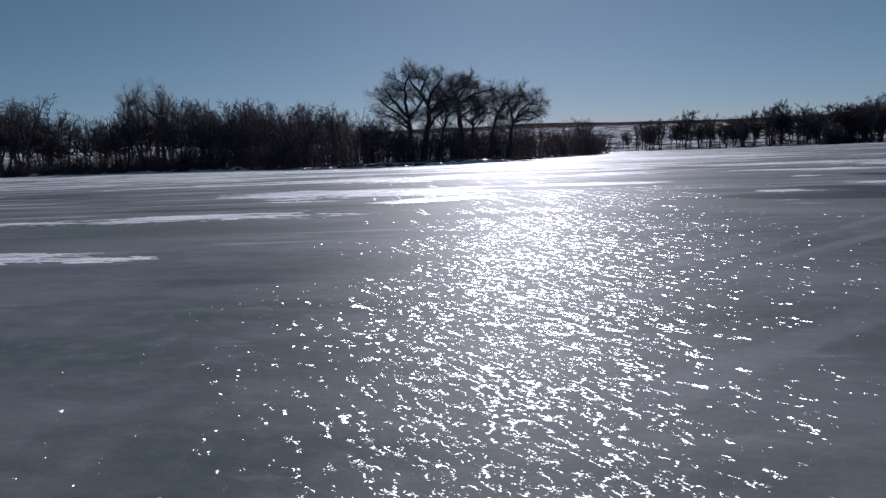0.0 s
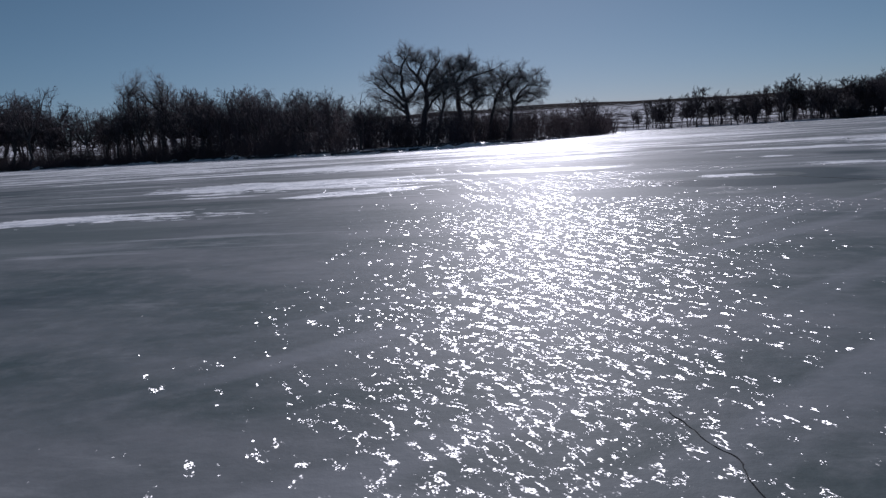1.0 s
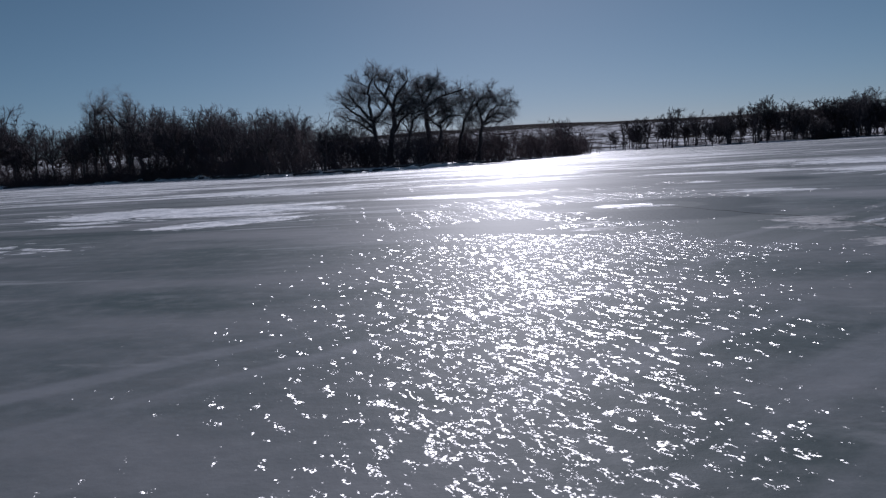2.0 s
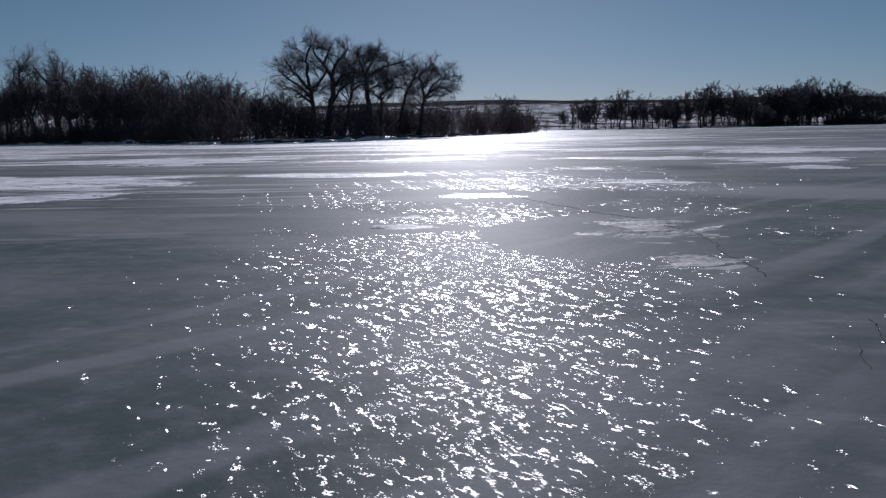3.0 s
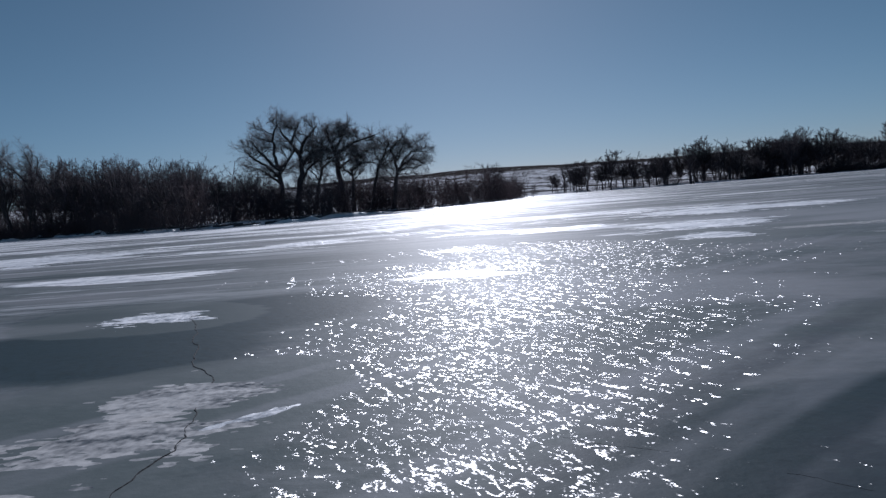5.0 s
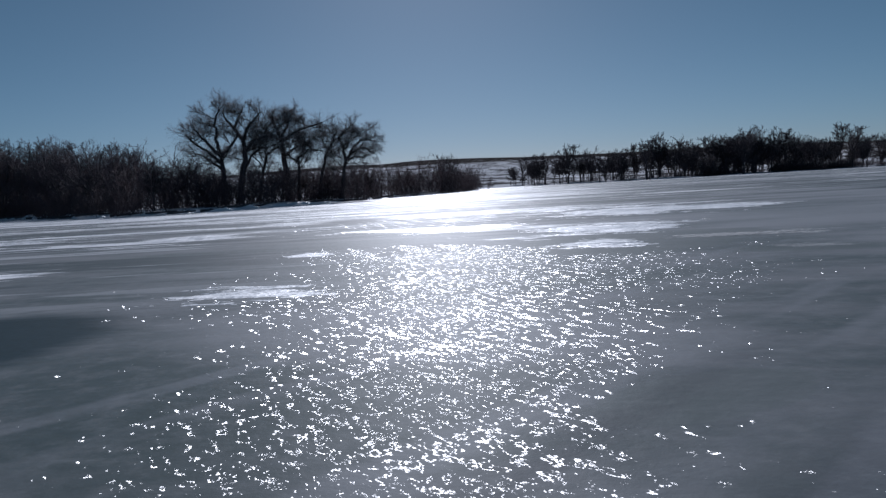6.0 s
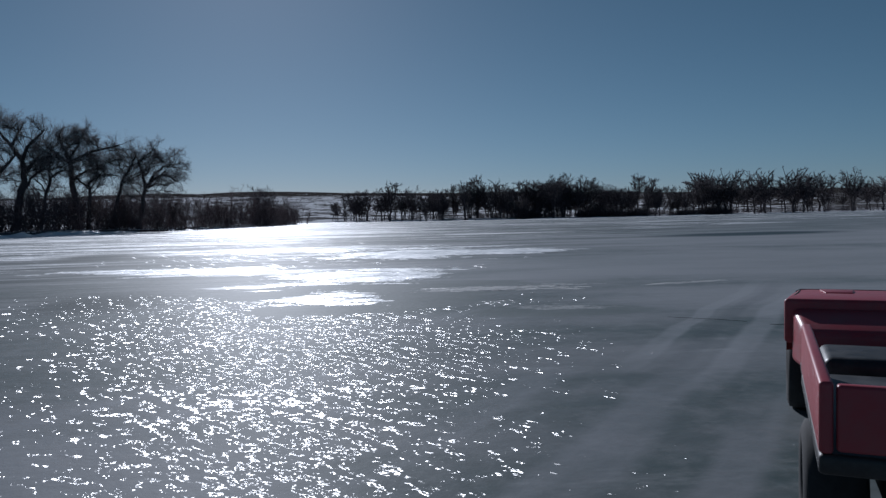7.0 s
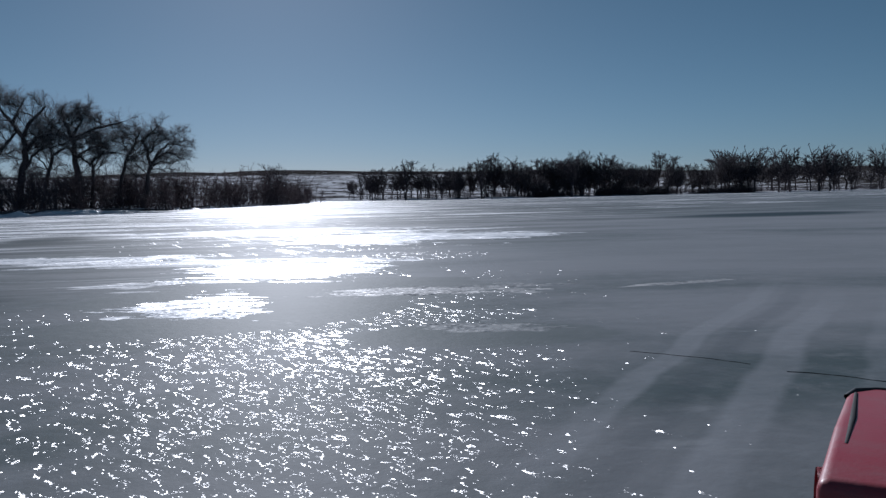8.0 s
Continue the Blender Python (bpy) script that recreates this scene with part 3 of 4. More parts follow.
HEROES = (
    ("twin-forked old bare cottonwood with a wide spreading crown", -5.6, 160.0, (
        (0.50, ((0, -0.3), (0.2, 5), (0, 9.2))),
        (0.30, ((0, 9.2), (-1.8, 11.8), (-3.4, 14), (-5, 17.2))),
        (0.30, ((0, 9.0), (-0.8, 12.6), (-0.6, 16.4), (-0.7, 19), (0.6, 21.5))),
        (0.28, ((0.1, 9.2), (1.6, 11.2), (3.3, 13.5), (3.5, 16))),
        (0.24, ((-0.1, 7.6), (-2.2, 10), (-4.4, 12), (-6.2, 14), (-7, 15.4))),
        (0.20, ((-0.1, 6.6), (-2.6, 8.6), (-5, 10.2), (-6.6, 11))))),
    ("tall bare cottonwood with thick crooked limbs", -3.0, 161.0, (
        (0.55, ((0, -0.3), (1.0, 5), (2.2, 10.2), (1.6, 13.2))),
        (0.32, ((1.6, 13.2), (0, 16.2), (-1.5, 18.6), (-2.4, 21.4))),
        (0.26, ((0, 16.2), (0.8, 19.2), (1.8, 21.2))),
        (0.26, ((2.2, 10.2), (3.9, 12.9), (6.2, 13.8), (7.8, 13.6))),
        (0.28, ((1.7, 13.2), (2.6, 16.6), (4.4, 19), (5.4, 20.9))),
        (0.2, ((1.2, 6), (3.2, 9), (5.4, 10.8), (6.4, 10.4))))),
    ("tall straight bare cottonwood with one long level limb", 6.2, 167.0, (
        (0.50, ((0, -0.3), (-0.8, 7), (-1, 11.5), (-1.4, 14))),
        (0.30, ((-1.4, 14), (-2.2, 17), (-2.8, 20.4))),
        (0.24, ((-1.3, 13), (-4, 15.5), (-5.4, 18), (-5.8, 20.2))),
        (0.26, ((-1, 13.2), (1, 15.5), (3.9, 16.4), (8, 17.8))),
        (0.14, ((3.9, 16.4), (4.0, 18), (3.3, 19.6))),
        (0.24, ((-1.3, 13.6), (0, 17), (1, 19.6))),
        (0.18, ((-0.9, 9), (1.5, 11), (3.6, 12)))
    )),
    ("leaning slender bare cottonwood", 0.2, 163.0, (
        (0.30, ((0, -0.3), (1.2, 5), (2.5, 9))),
        (0.2, ((2.5, 9), (4.1, 10.8), (5.4, 10.9))),
        (0.16, ((2.3, 8.6), (2.2, 11), (3.2, 13))),
        (0.12, ((1.6, 6.4), (0.2, 8.4), (-1, 9))))),
    ("small bare cottonwood with arching limbs", 7.8, 166.0, (
        (0.30, ((0, -0.3), (0.4, 6), (0.2, 8))),
        (0.2, ((0.2, 8), (1.5, 9.5), (4, 10.2), (5.6, 9.8))),
        (0.15, ((0.1, 7.6), (-1.5, 9), (-3, 9.6))),
        (0.14, ((1.5, 9.5), (2.1, 11.4), (2, 13.4))))),
    ("leaning bare cottonwood with a bent trunk", 11.6, 169.0, (
        (0.32, ((0, -0.3), (1, 6), (2.6, 10))),
        (0.22, ((2.6, 10), (4.2, 13.2), (4.9, 15.6))),
        (0.14, ((2.8, 10.4), (1.6, 12.4), (1.4, 14))),
        (0.12, ((3.6, 12.2), (5.6, 13.8), (6.2, 15))))),
    ("bare cottonwood with a rounded drooping crown", 16.0, 170.0, (
        (0.42, ((0, -0.3), (0.9, 5), (1.6, 8))),
        (0.26, ((1.6, 8), (1.4, 11), (0.3, 13.6), (1.0, 15.4))),
        (0.24, ((1.6, 8), (3.5, 10), (6, 10.8), (7.9, 9.0))),
        (0.2, ((2.5, 9), (4, 12), (6, 13.4), (7.6, 12.6))),
        (0.18, ((1.5, 10.6), (2.8, 13.6), (3.4, 15))),
        (0.16, ((1.5, 7.6), (3.6, 8.6), (5.6, 8.2))))),
)
HEROES += (
    ("tall leaning bare cottonwood at the edge of the woods", -83.0, 214.0, (
        (0.42, ((0, -0.3), (-2, 7), (-4, 13))),
        (0.24, ((-4, 13), (-5.6, 18), (-5.4, 21.5))),
        (0.24, ((-4, 13), (-3.3, 19), (-3.8, 24))),
        (0.14, ((-3, 10), (-0.5, 13), (0.5, 16))))),
    ("tall bare cottonwood with crossing limbs", -77.0, 213.0, (
        (0.48, ((0, -0.3), (0, 8), (0.3, 14))),
        (0.26, ((0.3, 14), (-2.4, 17.5), (-4.6, 22))),
        (0.26, ((0.3, 14), (1.1, 20), (-0.6, 25))),
        (0.2, ((0.2, 12), (3, 13.4), (5.4, 13.2), (7, 15))),
        (0.2, ((0.3, 13), (3, 18), (3.6, 23))),
        (0.16, ((0, 9), (-3, 12), (-5, 14))))),
)
for n, (label, x, y, limbs) in enumerate(HEROES):
    rng = np.random.default_rng(40 + n)
    tree = tree_thing(rng, flat_limbs(rng, limbs, 0.69 if x > -60 else 0.8), FINE, "cottonwood", True)
    tree.matrix_basis = pose(x, y, float(land_height(x, y)))
    tagged(tree, label, "tree")

# ---- woods along the near shore ----
WILD = ((8, 0.5, 0.04, 0.26, 0.03), (7, 0.55, 0.018, 0.3, 0.01), (7, 0.6, 0.011, 0.25, 0.0))
rng = np.random.default_rng(7)
makes = []
for k in range(6):
    kind = wild_tree(rng, 10.0, (2.2, 3.0, 3.6, 2.6, 1.8, 3.2)[k], (0.1, -0.15, 0.0, 0.25, 0.0, -0.1)[k], (1, 2, 1, 1, 2, 1)[k], WILD, rounded=(0, 8, 8, 0, 7, 9)[k])
    tagged(kind, "leafless dark shoreline tree among brush", "tree", "woods on the near shore")
    makes.append(kind)
# tree heights along the shore, by x
HIGH_X = (-260, -140, -121, -117, -113, -100, -93, -88, -84, -70, -62, -50, -36, -28, -18, -13)
HIGH = (22, 24, 22, 8, 17, 17, 19, 22, 20, 21, 16.5, 16.5, 16, 13, 12, 8)
used = set()


def put_copy(makes, used, k, m):
    """Places the make itself first, then copies of it."""
    ob = copy_thing(makes[k], m) if k in used else makes[k]
    used.add(k)
    ob.matrix_basis = m
    return ob


for row, (gap, inset) in enumerate(((5.0, 9.0), (5.5, 18.0), (6.5, 30.0))):
    x = -235.0
    while x < -12:
        px = x + rng.uniform(-1.5, 1.5)
        py = float(shore(px)) + inset + rng.uniform(-3, 4)
        h = float(np.interp(px, HIGH_X, HIGH)) * rng.uniform(0.85, 1.12)
        if h > 9:
            s = h / 10.0
            k = int(rng.integers(0, 6))
            m = pose(px, py, float(land_height(px, py)) - 0.1, 0, 0, rng.uniform(0, 360)) @ Matrix.Diagonal((s * rng.uniform(0.85, 1.15), s, s, 1))
            put_copy(makes, used, k, m)
        x += gap * rng.uniform(0.7, 1.3)


# ---- brush ----
def brush_mesh(rng, width, height, stems):
    wood = Wood()
    for _ in range(stems):
        foot = np.array((rng.uniform(-width / 2, width / 2), rng.normal(0, width * 0.18), -0.1))
        top = height * rng.uniform(0.55, 1.0) * (1 - 0.45 * (abs(foot[0]) / (width / 2)) ** 2)
        path = wander(rng, foot, (rng.normal(0, 0.4), rng.normal(0, 0.4), 1), top, 3, 0.2, 0.03)
        wood.add(path, np.linspace(0.05, 0.018, 4), 3)
        for _ in range(6):
            at, way = along(path, rng.uniform(0.1, 1))
            twig = wander(rng, at, way + rng.normal(0, 0.9, 3), top * rng.uniform(0.15, 0.42), 1, 0.2, 0.05)
            wood.add(twig, np.linspace(0.045, 0.012, 2), 3)
    return wood


def thicket_mesh(rng, height, wide=0.9, stems=9):
    """A many-stemmed bushy small tree with fine branching."""
    wood = Wood()
    for _ in range(stems):
        foot = np.array((rng.normal(0, wide), rng.normal(0, wide * 0.7), -0.1))
        stem = wander(rng, foot, (rng.normal(0, 0.3), rng.normal(0, 0.3), 1), height * rng.uniform(0.55, 0.85), 3, 0.2, 0.02)
        wood.add(stem, np.linspace(0.055, 0.022, 4), 3)
        for _ in range(11):
            at, way = along(stem, rng.uniform(0.12, 1.0))
            limb = wander(rng, at, way * 0.6 + rng.normal(0, 0.7, 3), height * rng.uniform(0.12, 0.26), 2, 0.3, 0.04)
            wood.add(limb, np.linspace(0.02, 0.01, 3), 3)
            for _ in range(9):
                at2, way2 = along(limb, rng.uniform(0.15, 1.0))
                wood.add(wander(rng, at2, way2 + rng.normal(0, 0.7, 3), height * rng.uniform(0.04, 0.11), 1, 0.2, 0.03), np.array((0.012, 0.006)), 3)
    return wood


brushes, bush_shapes = [], []
for k in range(4):
    wood = thicket_mesh(rng, (5.0, 5.8, 6.6, 4.2)[k], 1.9, 8)
    bush_shapes.append(wood.arrays())
    ob = new("shrub", wood.mesh("brush", BRUSH))
    tagged(ob, "dense leafless reddish-brown shrub on the snowy shore", "shrub", "brush on the near shore")
    brushes.append(ob)
used, rear = set(), []
for inset in (0.8, 4.0, 8.5, 14.0):
    x = -235.0
    while x < 63:
        px = x + rng.uniform(-1.5, 1.5)
        py = float(shore(px)) + inset + rng.uniform(-1.5, 1.5) + (16 if -14 < px < 16 else 0)
        s = rng.uniform(0.75, 1.1) * (0.55 if inset < 1 else 1.0) * (1.0 if px < -16 else 1.4 if px < 36 else 1.7)
        m = pose(px, py, float(land_height(px, py)) - 0.05, 0, 0, rng.uniform(-25, 25)) @ Matrix.Diagonal((s, s, s * rng.uniform(0.85, 1.2), 1))
        if inset < 5:
            put_copy(brushes, used, int(rng.integers(0, 4)), m)
        else:
            rear.append((int(rng.integers(0, 4)), m))
        x += rng.uniform(1.8, 3.0) if x > 36 else rng.uniform(2.6, 4.2) if x > -16 else rng.uniform(2.2, 3.6)

# low tangled brush under the tall trees, further along
low_shapes = [brush_mesh(rng, 6.0, 2.6, 26).arrays() for _ in range(3)]
places, x = [], -150.0
while x < -58:
    px = x + rng.uniform(-1, 1)
    py = float(shore(px)) + rng.uniform(1, 16)
    s = rng.uniform(0.7, 1.3)
    places.append((int(rng.integers(0, 3)), pose(px, py, float(land_height(px, py)) - 0.05, 0, 0, rng.uniform(-30, 30)) @ Matrix.Diagonal((s, s, s, 1))))
    x += rng.uniform(0.35, 0.8)
tagged(spread("low_brush", low_shapes, places, BRUSH), "low dark tangled brush at the foot of shoreline trees", "brush", kind="stuff")
tagged(spread("rear_brush", bush_shapes, rear, BRUSH), "dense leafless reddish-brown brush under the shoreline trees", "brush", kind="stuff")

thicket_shapes = [thicket_mesh(rng, 10.0).arrays() for _ in range(3)]
places, x = [], -118.0
while x < 24:
    px = x + rng.uniform(-1.5, 1.5)
    py = float(shore(px)) + rng.uniform(5, 26) + (6 if px > -16 else 0)
    s = rng.uniform(0.55, 0.95) if px < -68 else rng.uniform(1.2, 1.65) if px < -30 else rng.uniform(0.95, 1.3) if px < -15 else rng.uniform(0.6, 1.05)
    places.append((int(rng.integers(0, 3)), pose(px, py, float(land_height(px, py)) - 0.05, 0, 0, rng.uniform(0, 360)) @ Matrix.Diagonal((s, s, s, 1))))
    x += rng.uniform(0.45, 0.85) if x > -16 else rng.uniform(0.8, 1.5) if x > -68 else rng.uniform(1.4, 2.6)
tagged(spread("thicket", thicket_shapes, places, WOODS), "fuzzy grey-brown leafless thicket among the shoreline trees", "thicket", kind="stuff")

# undergrowth behind the woods
places, x = [], -235.0
while x < 26:
    px = x + rng.uniform(-2, 2)
    py = float(shore(px)) + rng.uniform(34, 46) - (14 if px > -20 else 0)
    s = rng.uniform(1.3, 1.8) if px < -80 else rng.uniform(1.6, 2.3) if px < -16 else rng.uniform(0.6, 0.9)
    places.append((int(rng.integers(0, 4)), pose(px, py, float(land_height(px, py)) - 0.05, 0, 0, rng.uniform(-25, 25)) @ Matrix.Diagonal((s, s, s * 1.1, 1))))
    x += rng.uniform(3.5, 5.5)
tagged(spread("undergrowth", bush_shapes, places, WOODS), "tangled dark leafless undergrowth filling the shoreline woods", "undergrowth", kind="stuff")

# ---- far shore ----
FAR = ((8, 0.5, 0.045, 0.28, 0.04), (7, 0.5, 0.028, 0.3, 0.02), (5, 0.55, 0.02, 0.25, 0.0))
DISTANT = ((9, 0.5, 0.06, 0.28, 0.03), (8, 0.55, 0.05, 0.3, 0.0))
far_trees = []
for k in range(4):
    kind = wild_tree(rng, 10.0, (2.2, 2.7, 2.0, 3.1)[k], (0.05, -0.1, 0.1, 0)[k], (1, 2, 2, 2)[k], FAR, rounded=(0, 8, 0, 9)[k], dusk=True)
    tagged(kind, "distant leafless tree on the far shore", "tree", "woods on the far shore")
    far_trees.append(kind)


def shape_of(root):
    """Corners and faces of a tree's parts together."""
    verts, quads, tris, base = [], [], [], 0
    for ob in root.children:
        v, corner = np.zeros(len(ob.data.vertices) * 3), np.zeros(len(ob.data.loops), int)
        total = np.zeros(len(ob.data.polygons), int)
        ob.data.vertices.foreach_get("co", v)
        ob.data.loops.foreach_get("vertex_index", corner)
        ob.data.polygons.foreach_get("loop_total", total)
        split = int((total == 4).sum()) * 4     # faces with four corners come first
        verts.append(v.reshape(-1, 3))
        quads.append(corner[:split].reshape(-1, 4) + base)
        tris.append(corner[split:].reshape(-1, 3) + base)
        base += len(verts[-1])
    return np.concatenate(verts), np.concatenate(quads), np.concatenate(tris)


far_shapes, far_places = [], []
for k in range(3):
    kind = wild_tree(rng, 10.0, (2.6, 3.4, 3.8)[k], 0.0, 1, DISTANT, rounded=(0, 8, 9)[k], dusk=True)
    far_shapes.append(shape_of(kind))
    for ob in [*kind.children, kind]:
        bpy.data.objects.remove(ob)
used = set()
for inset in (3.0, 11.0, 20.0, 31.0):
    x = 108.0
    while x < 900:
        px = x + rng.uniform(-2, 2)
        py = float(shore(px)) + inset + rng.uniform(-4, 5)
        s = rng.choice((0.55, 0.8, 1.0, 1.15, 1.3, 1.5)) * (1 + 0.10 * math.sin(px * 0.13) + 0.07 * math.sin(px * 0.37 + 1)) * float(np.interp(px, (120, 260, 380), (1.2, 1.35, 1.7)))
        m = pose(px, py, float(land_height(px, py)) - 0.1, 0, 0, rng.uniform(0, 360)) @ Matrix.Diagonal((s, s, s, 1))
        if px < 290:
            put_copy(far_trees, used, int(rng.integers(0, 4)), m)
        else:
            far_places.append((int(rng.integers(0, 3)), m))
        x += rng.choice((2.2, 3.4, 5.0, 9.0, 16.0)) * (0.55 if x < 200 else 0.9 if x < 330 else 1.6)

tagged(spread("distant_woods", far_shapes, far_places, DUSK), "belt of dark leafless trees on the distant snowy shore", "woods", kind="stuff")

# low dark brush under the far trees
far_shapes = [brush_mesh(rng, 10.0, 5.5, 34).arrays() for _ in range(3)]
places, x = [], 112.0
while x < 900:
    px = x + rng.uniform(-2, 2)
    py = float(shore(px)) + rng.uniform(2, 34)
    s = rng.choice((0.2, 0.3, 0.4, 0.7))
    places.append((int(rng.integers(0, 3)), pose(px, py, float(land_height(px, py)) - 0.05, 0, 0, rng.uniform(-30, 30)) @ Matrix.Diagonal((s * 1.2, s, s, 1))))
    x += rng.uniform(1.2, 3.4) * (1.0 if x < 420 else 1.8)
x = 112.0
while x < 900:      # a taller dark belt behind the far trees
    px = x + rng.uniform(-2, 2)
    py = float(shore(px)) + rng.uniform(28, 40)
    s = rng.uniform(0.45, 0.95)
    places.append((int(rng.integers(0, 3)), pose(px, py, float(land_height(px, py)) - 0.05, 0, 0, rng.uniform(-30, 30)) @ Matrix.Diagonal((s, s, s, 1))))
    x += rng.uniform(4.0, 8.0) * (1.0 if x < 420 else 1.6)
tagged(spread("far_brush", far_shapes, places, DUSK), "dark leafless brush along the far snowy shore", "brush", kind="stuff")


# ---- drifts, tracks and cracks on the ice ----
def lattice(seed, x, y):
    """Smooth noise from 0 to 1 over a plane."""
    def corner(i, j):
        v = np.sin(i * 127.1 + j * 311.7 + seed * 74.7) * 43758.5453
        return v - np.floor(v)
    i, j = np.floor(x), np.floor(y)
    u, v = x - i, y - j
    u, v = u * u * (3 - 2 * u), v * v * (3 - 2 * v)
    low = corner(i, j) * (1 - u) + corner(i + 1, j) * u
    high = corner(i, j + 1) * (1 - u) + corner(i + 1, j + 1) * u
    return low * (1 - v) + high * v


def fractal(seed, x, y, octaves=4):
    total, weight = 0.0, 0.5
    for k in range(octaves):
        total = total + weight * (lattice(seed + k, x * 2**k, y * 2**k) - 0.5)
        weight *= 0.6
    return total


def sheet(name, u, v, place, z, material):
    """A surface over the grid u, v that keeps only what rises out of the ice or just dips into it."""
    x, y = place(u, v)
    ny, nx = u.shape
    i = np.arange(ny * nx).reshape(ny, nx)
    quads = np.stack([i[:-1, :-1], i[:-1, 1:], i[1:, 1:], i[1:, :-1]], -1).reshape(-1, 4)
    zz = z.ravel()
    quads = quads[(zz[quads] > 0).any(1)]
    keep = np.unique(quads)
    again = np.zeros(ny * nx, int)
    again[keep] = np.arange(len(keep))
    verts = np.stack([x.ravel(), y.ravel(), zz], 1)[keep]
    return new(name, mesh_of(name, verts.tolist(), again[quads].tolist(), material))


def drift(seed, cx, cy, half_long, half_wide, turn, high, material, label, rough=1.0):
    """A thin wind-blown patch of crust with a ragged, streaky edge."""
    step_u, step_v = max(0.04, half_long / 46), max(0.035, half_wide / 46)
    u, v = np.meshgrid(np.arange(-1.5 * half_long, 1.5 * half_long, step_u), np.arange(-1.5 * half_wide, 1.5 * half_wide, step_v))
    f = 0.62 - np.hypot(u / half_long, v / half_wide) * 0.8
    k = 1.0 / math.sqrt(half_long * half_wide)
    f = f + rough * (0.7 * fractal(seed, u * 1.1 * k, v * 2.2 * k) + 0.5 * fractal(seed + 9, u * 2.4 * k, v * 11 * k) + 0.5 * fractal(seed + 17, u * 5, v * 13) + 0.6 * fractal(seed + 25, u * 0.4, v * 2.6))
    c, s = math.cos(radians(turn)), math.sin(radians(turn))
    z = high * np.clip(f, -0.25, 0.4) * 2
    ob = sheet("snow_patch", u, v, lambda a, b: (cx + c * a - s * b, cy + s * a + c * b), z, material)
    return tagged(ob, label, "snow patch", "crust patches on the ice")


BRIGHT = "thin white wind-blown snow patch frozen onto grey ice"
DULL = "thin dull grey crust patch frozen onto the ice"
# white at (24.8, 33.3) and (11.7, 25.0) is sun glare painted on duller crust
for n, (cx, cy, a, b, turn, high, dull) in enumerate((
    (-8.3, 13.7, 3.4, 0.8, -12, 0.015, 0), (-8.0, 22.4, 6.0, 1.5, -6, 0.02, 0), (-4.2, 34.6, 6.6, 3.6, -28, 0.03, 0),
    (-2.5, 51.2, 3.2, 3.5, -20, 0.03, 0), (11.7, 25.0, 1.0, 0.8, -20, 0.015, 0),
    (9.6, 19.5, 0.6, 0.45, -10, 0.012, 1), (9.9, 20.9, 0.4, 0.4, -10, 0.012, 2), (13.5, 18.3, 1.0, 1.4, -14, 0.014, 2),
    (13.1, 15.5, 0.8, 0.55, 8, 0.010, 2), (0.2, 27.5, 2.8, 1.6, 20, 0.02, 0), (-3.6, 56.0, 6.5, 5.0, -20, 0.03, 0),
    (16.8, 28.0, 1.7, 1.1, -18, 0.014, 0), (17.4, 35.4, 0.7, 0.8, -18, 0.014, 0), (24.8, 33.3, 1.3, 1.8, -24, 0.02, 0),
    (27.0, 38.4, 2.6, 3.2, -24, 0.02, 0), (28.0, 29.6, 1.0, 0.4, -24, 0.008, 1), (32.8, 32.2, 1.5, 0.2, 0, 0.006, 2), (28.9, 33.2, 2.6, 0.75, -12, 0.010, 2),
    (21.5, 44.0, 3.6, 1.6, -20, 0.02, 0), (33.0, 52.0, 6.0, 6.0, -20, 0.03, 0), (14.4, 18.2, 0.5, 0.09, 35, 0.01, 0))):
    drift(100 + 3 * n, cx, cy, a, b, turn, high, (SNOW, CRUST, MOTTLED)[dull], DULL if dull else BRIGHT, 1.4 if a > 3 else 1.15)


def strip(name, seed, line, width, high, material, ragged, step=0.12):
    """A narrow band along a line over the ice, with uneven edges."""
    line = np.array(line, float)
    run = np.r_[0, np.cumsum(np.hypot(*np.diff(line, axis=0).T))]
    t = np.arange(0, run[-1], step)
    x, y = np.interp(t, run, line[:, 0]), np.interp(t, run, line[:, 1])
    x, y = x + 0.16 * fractal(seed + 11, t * 1.7, t * 0.0), y + 0.16 * fractal(seed + 31, t * 1.7, t * 0.0)
    dx, dy = np.gradient(x), np.gradient(y)
    size = np.hypot(dx, dy)
    across = np.linspace(-1, 1, 9)
    u, v = np.meshgrid(t, across)
    f = 0.55 - np.abs(v) * 0.9 + ragged * fractal(seed, u * 1.5 / width * 0.4, v * 1.6) + 0.5 * ragged * fractal(seed + 5, u * 0.5, v * 0.3)
    place = lambda a, b: (np.interp(a, t, x) - b * width * np.interp(a, t, dy / size), np.interp(a, t, y) + b * width * np.interp(a, t, dx / size))
    return sheet(name, u, v, place, high * np.clip(f, -0.4, 0.6), material)


def plain_ice(name, colour, rough):
    n = Nodes(name)
    fine = n.noise(n.where, 5.0, 5.0, 0.65)
    shade = n.mix(n.step(fine, 0.3, 0.75), tuple(0.75 * c for c in colour), colour)
    normal = n.bump(n.noise(n.where, 14.0, 4.0, 0.6), 0.012)
    return n.set(Base_Color=shade, Roughness=rough, Normal=normal, IOR=1.31)


